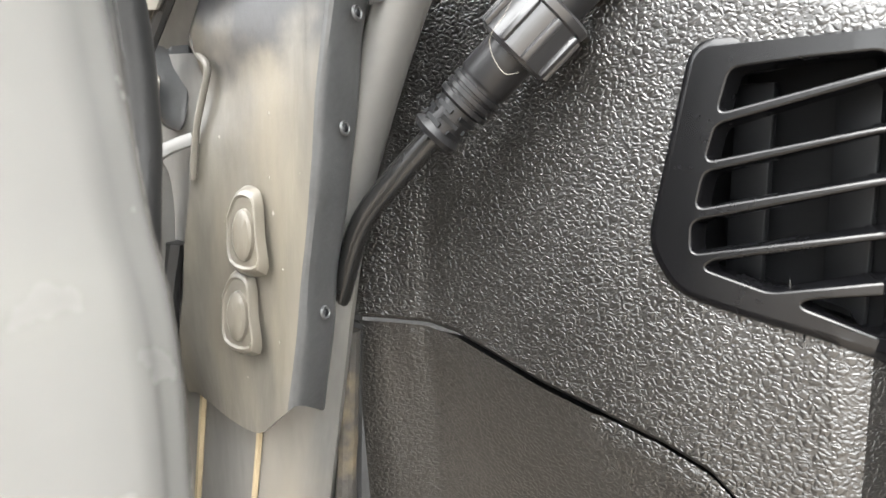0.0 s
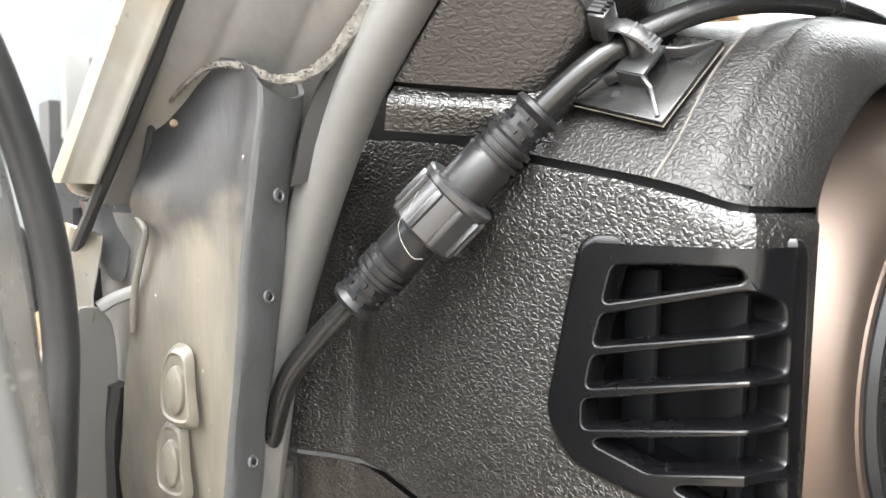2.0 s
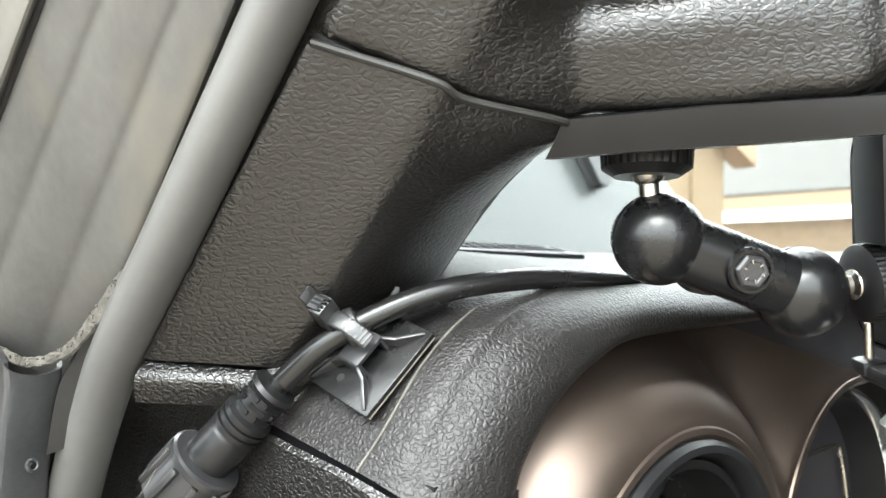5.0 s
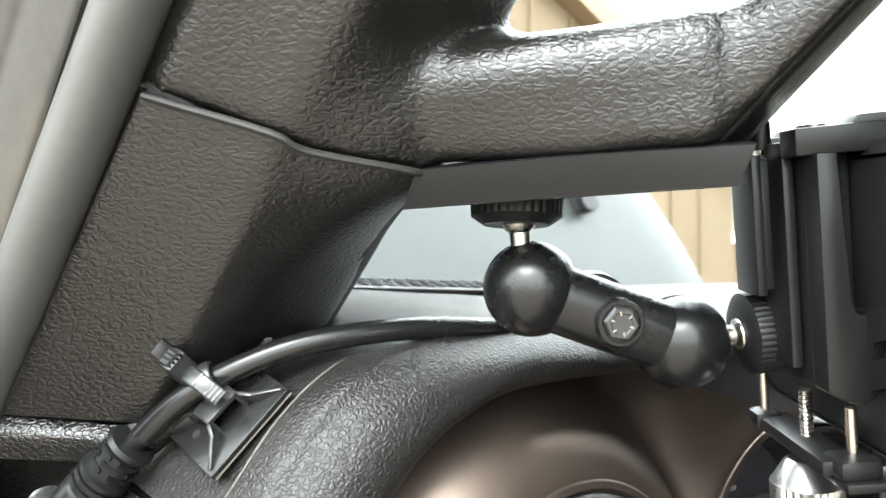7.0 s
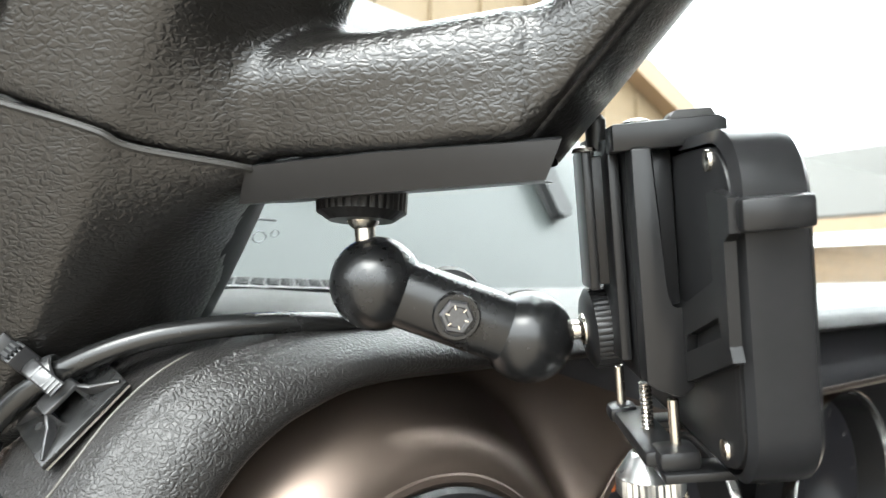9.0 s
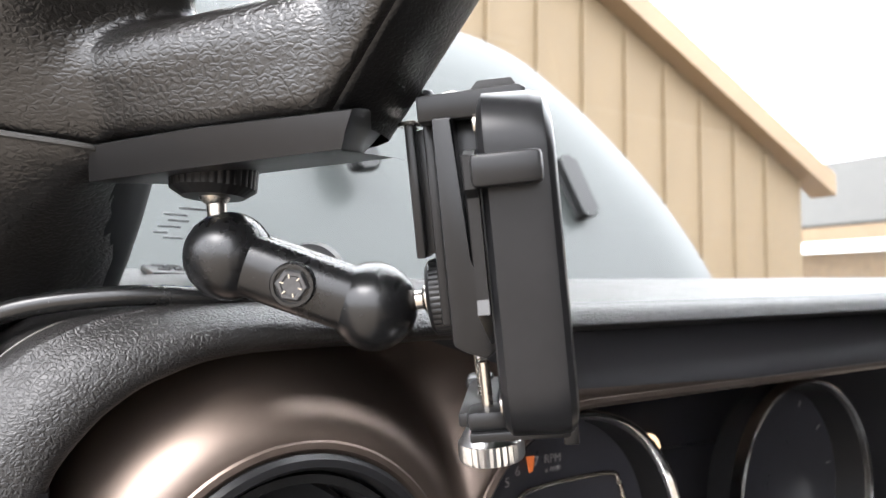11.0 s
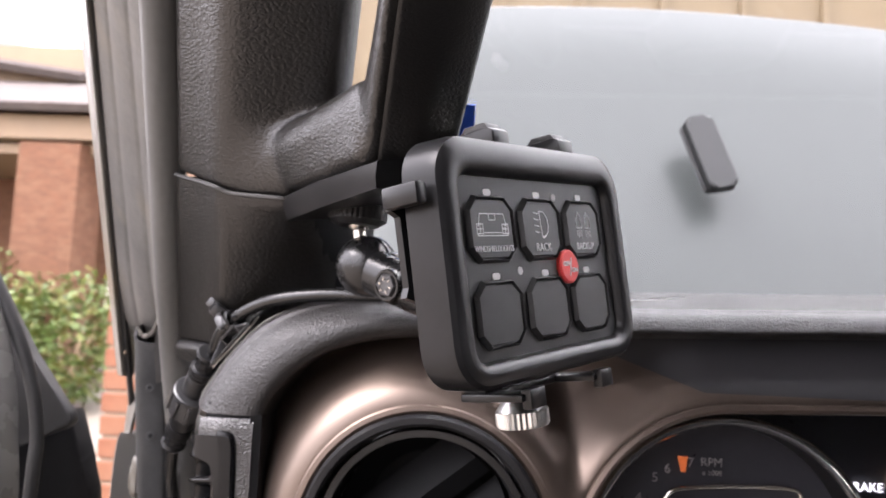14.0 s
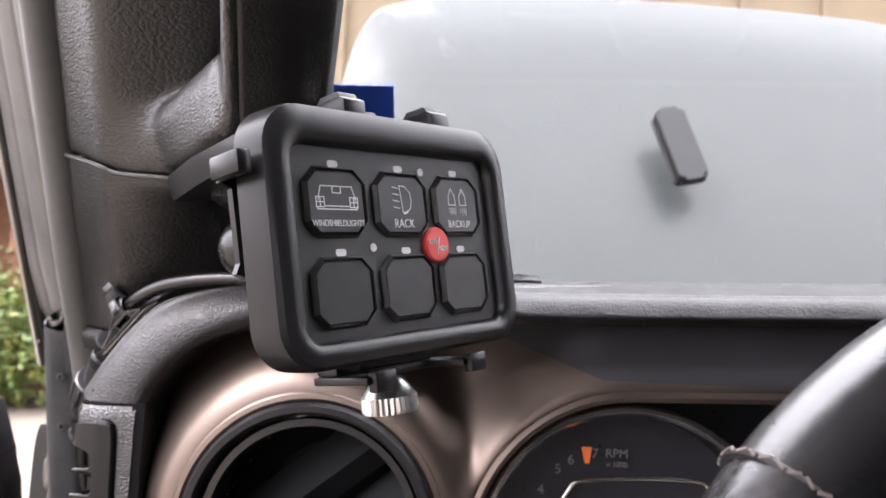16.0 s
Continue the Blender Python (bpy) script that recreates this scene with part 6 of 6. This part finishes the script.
    part("flange", loft(smooth_rows([[V(0.0660, 0.2165, 1.3560), V(0.0690, 0.2185, 1.3560), V(0.0723, 0.2202, 1.3556)],
                                     [V(0.0640, 0.2160, 1.3470), V(0.0710, 0.2210, 1.3470), V(0.0778, 0.2260, 1.3470)],
                                     [V(0.0620, 0.2180, 1.3226), V(0.0710, 0.2245, 1.3226), V(0.0800, 0.2309, 1.3226)],
                                     [V(0.0600, 0.2240, 1.27), V(0.0690, 0.2310, 1.27), V(0.0770, 0.2375, 1.27)],
                                     [V(0.0550, 0.250, 1.10), V(0.0640, 0.256, 1.10), V(0.0715, 0.262, 1.10)]], 5, 4), thick=0.0016), PAINT, f)
    part("hinge_box", shield([(0.0659, 0.2268, 1.3816), (0.0736, 0.2205, 1.3784), (0.0747, 0.2194, 1.3765), (0.0731, 0.2193, 1.3659), (0.0718, 0.2193, 1.3583), (0.0715, 0.2190, 1.3500), (0.0656, 0.2236, 1.3500), (0.0649, 0.2256, 1.3657)], 0.0008), PALE_PAINT, f, "pale hinge box")
    part("tab", tube([V(0.0735, 0.2200, 1.3550), V(0.0775, 0.2190, 1.3575), V(0.0830, 0.2160, 1.3600)], 0.0022, seg=10, steps=5, flat=(1, 0.5)), SEAL, f)
    # not a seal: a black tube stands in for the gap's shade
    part("gap_shade", tube([hole_line(z) + V(-0.0275 + 0.0012 * math.sin(90 * z), 0.050, 0) for z in (1.12, 1.20, 1.27, 1.29, 1.31, 1.328)], 0.0036, seg=8, steps=5), RUBBER, f, "black strip standing in for the shaded hinge gap")
    # two near-black sheets give the open hollow its shade
    part("hollow_shade_sheet", box(0.034, 0.004, 0.040, pose(0.086, 0.2330, 1.3660, 0, 0, -12), 0.001), CAVITY, f)
    part("hollow_shade_back", loft([[V(0.066, 0.240, 1.378), V(0.100, 0.252, 1.378)], [V(0.068, 0.245, 1.30), V(0.092, 0.256, 1.30)], [V(0.06, 0.27, 1.1), V(0.085, 0.28, 1.1)]]), CAVITY, f)


build_jamb()


def build_door():
    d = thing("driver_door", "open grey driver door with black seal and trim", "car door")
    rows = []
    for z, x, x2 in ((1.02, 0.044, 0.050), (1.20, 0.043, 0.050), (1.30, 0.0405, 0.049), (1.33, 0.0385, 0.048), (1.345, 0.0355, 0.047), (1.36, 0.0330, 0.045), (1.385, 0.0285, 0.042), (1.42, 0.020, 0.034), (1.48, 0.0, 0.016)):
        rows.append([V(-0.16, 0.052, z), V(-0.06, 0.070, z), V(x - 0.016, 0.090, z), V(x - 0.002, 0.0965, z), V(x + 0.002, 0.1005, z), V(x + 0.003, 0.106, z), V(x2 - 0.003, 0.125, z), V(x2 - 0.001, 0.140, z)])
    part("edge_panel", loft(smooth_rows(rows, 6, 4)), PAINT, d, "grey painted door edge")
    part("seal", tube([V(0.0462, 0.150, 1.10), V(0.0472, 0.149, 1.28), V(0.0490, 0.148, 1.34), V(0.0495, 0.148, 1.362), V(0.0460, 0.146, 1.388), V(0.0350, 0.142, 1.423), V(0.010, 0.136, 1.475)], 0.0038, seg=14, steps=6), RUBBER, d, "black door seal")
    cov = [(-0.92, 1.52), (-0.06, 1.515), (-0.0114, 1.4662), (-0.0015, 1.455), (0.0128, 1.4298), (0.0265, 1.4078), (0.0420, 1.3880), (0.0545, 1.3740), (0.0565, 1.3690), (0.0536, 1.3644), (0.0275, 1.3536), (0.0014, 1.3441), (-0.10, 1.31), (-0.92, 1.31)]
    part("corner_cover", prism(cov[::-1], 0.010, frame_of(V(0, 0.182, 0), (1, 0, 0), (0, 0, 1)), 0.0022, 3), RUBBER, d, "dark grey corner cover")
    part("lower_trim", prism([(0.0383, 1.372), (0.0482, 1.3393), (0.0551, 1.3199), (0.060, 1.27), (0.062, 1.10), (0.04, 0.55), (-0.92, 0.55), (-0.92, 1.372)][::-1], 0.02, frame_of(V(0, 0.222, 0), (1, 0, 0), (0, 0, 1)), 0.003), SMOOTH, d, "black door trim")


build_door()

# ---------------------------------------------------------------- windshield, hood
def build_windshield():
    w = thing("windshield", "clear windshield with registration sticker", "windshield")
    a, b = V(0.20, 0.2262, 1.465), V(1.48, 0.2262, 1.465)
    c, d = V(1.44, -0.070, 1.85), V(0.24, -0.070, 1.85)
    pane = part("pane", loft([[a + V(0, 0.0200, -0.026), b + V(0, 0.0200, -0.026)], [d, c]], thick=0.005), GLASS, w, "clear glass pane")
    pane.visible_shadow = False
    f = frame_of(a, b - a, d - a)
    part("sticker", box(0.044, 0.068, 0.0006, f @ pose(0.0715, 0.094, 0.001)), BLUE, w, "square blue sticker")
    for du, dv, ln in ((0.0790, 0.0375, 0.020), (0.0680, 0.0335, 0.012), (0.0700, 0.0300, 0.010), (0.0660, 0.0262, 0.011), (0.0625, 0.0225, 0.007), (0.0690, 0.0195, 0.010)):
        part("stamp_bar", box(ln, 0.0010, 0.0004, f @ pose(du, dv, 0.001)), PRINT, w, "small grey stamped print")
    for du, dv, r in ((0.0830, 0.0272, 0.0036), (0.0905, 0.0300, 0.0022)):
        part("stamp_ring", hoop([(r, 0.0), (r, 0.0004), (r * 0.86, 0.0004), (r * 0.86, 0.0)], f @ pose(du, dv, 0.001), 28), PRINT, w)


build_windshield()
HA = V(0.75, 0.70, 1.52)


def build_hood():
    h = thing("raised_hood", "raised pale grey car hood beyond the windshield", "car hood")
    lean = V(0, 0.36, 1).normalized()

    def at(x, z, back=0.0):
        return V(x, 0.75 + 0.36 * (z - 1.655) + back, z)
    outline = [(0.10, 1.30), (0.105, 1.55), (0.128, 1.77), (0.150, 1.89), (0.20, 1.940), (0.36, 1.957), (0.60, 1.957), (0.84, 1.940), (0.99, 1.917), (1.09, 1.862), (1.20, 1.77), (1.30, 1.655), (1.38, 1.50), (1.42, 1.30)]
    outline = [(p.x, p.z) for p in spline([V(x, 0, z) for x, z in outline], 5)]
    cx, cz = 0.74, 1.30
    rows = []
    for k, back in ((1.0, 0.030), (0.992, 0.022), (0.93, 0.010), (0.84, 0.000), (0.78, 0.0), (0.5, -0.012), (0.2, -0.018), (0.0, -0.02)):
        rows.append([at(cx + (x - cx) * k, cz + (z - cz) * k, back) for x, z in outline])
    part("skin", loft(rows, thick=0.015), HOOD, h, "pale grey painted skin")
    for p, a in ((V(0.604, 0.70, 1.675), 14), (V(1.026, 0.725, 1.647), 14)):
        b = part("hood_bumper", prism(round_rect(0.038, 0.112, 0.009, 5), 0.016, frame_of(p, (1, 0, 0), lean) @ pose(0, 0, -0.004, 0, 0, a), 0.004, 2), SATIN, h, "dark rubber bump stop")
        part("base_strip", prism(round_rect(0.045, 0.108, 0.008, 4), 0.006, frame_of(p, (1, 0, 0), lean) @ pose(0, 0, -0.009, 0, 0, a), 0.002, 1), SATIN, b)


build_hood()


def build_louvre():
    t = thing("slotted_cowl_piece", "pale tan slotted cowl side piece", "car body")
    f = frame_of(V(0.1585, 0.58, 1.4555), (1, 0.25, 0), (-0.03, 0, 1))
    part("plate", prism(round_rect(0.062, 0.086, 0.014, 5), 0.008, f, 0.002), SEAL, t)
    # near-black blocks stand in for the shaded slot openings
    for i in range(4):
        part("slot", box(0.030, 0.0055, 0.002, f @ pose(0.002, 0.027 - 0.0135 * i, 0.0080)), CAVITY, t)


build_louvre()


def build_wheel():
    w = thing("steering_wheel", "black leather steering wheel with dark stitching", "steering wheel")
    ctr, nrm = V(0.549, -0.147, 1.283), V(0, -0.93, 0.36)
    m = axis_frame(ctr, nrm)
    ringp = [m @ V(0.186 * math.cos(2 * math.pi * i / 96), 0.186 * math.sin(2 * math.pi * i / 96), 0) for i in range(97)]
    part("rim", tube(ringp, 0.0165, seg=24, steps=1, side=nrm, flat=(1, 0.9)), LEATHER, w, "glossy black leather rim")
    a = radians(138)
    q = m @ V(0.186 * math.cos(a), 0.186 * math.sin(a), 0)
    tan = (m.to_3x3() @ V(-math.sin(a), math.cos(a), 0)).normalized()
    sm = axis_frame(q, tan)
    seam = part("seam", lathe([(0.0160, -0.0007), (0.0168, 0), (0.0160, 0.0007)], sm, 40), RUBBER, w, "dark stitched leather seam")
    for i in range(34):
        part("stitch", box(0.0006, 0.0026, 0.0008, sm @ pose(0, 0, 0, 0, 0, 360 * i / 34) @ pose(0.0165, 0, 0, 28 if i % 2 else -28), 0.0002), THREAD, seam)
    part("hub", lathe([(0.06, -0.03), (0.075, 0.0), (0.06, 0.02), (0, 0.025)], m @ pose(0, 0, -0.02), 40), SMOOTH, w)
    for k in (0, 180, 270):
        part("spoke", box(0.13, 0.035, 0.012, m @ pose(0.12 * math.cos(radians(k)), 0.12 * math.sin(radians(k)), -0.01, 0, 0, k), 0.004), SMOOTH, w)


build_wheel()

# ---------------------------------------------------------------- brickwork, laid last
def lay_bricks():
    L, Hh, gap = 0.194, 0.062, 0.012
    for parent, a, b, z0, z1, depth in LATE:
        d = V(b[0] - a[0], b[1] - a[1], 0)
        n = d.length
        d.normalize()
        ang = math.degrees(math.atan2(d.y, d.x))
        meshes = {round(L, 3): brick_mesh(L, Hh, depth)}
        row, z = 0, z0
        while z < z1:
            x = -(L + gap) / 2 if row % 2 else 0.0
            while x < n - 0.01:
                x0, x1 = max(x, 0), min(x + L, n)
                if x1 - x0 > 0.03:
                    key = round(x1 - x0, 3)
                    if key not in meshes:
                        meshes[key] = brick_mesh(key, Hh, depth)
                    ob = new("brick", meshes[key])
                    ob.parent = parent
                    c = V(a[0], a[1], 0) + d * (x0 + x1) / 2
                    ob.matrix_basis = pose(c.x, c.y, z + Hh / 2, 0, 0, ang)
                x += L + gap
            z += Hh + gap
            row += 1


lay_bricks()
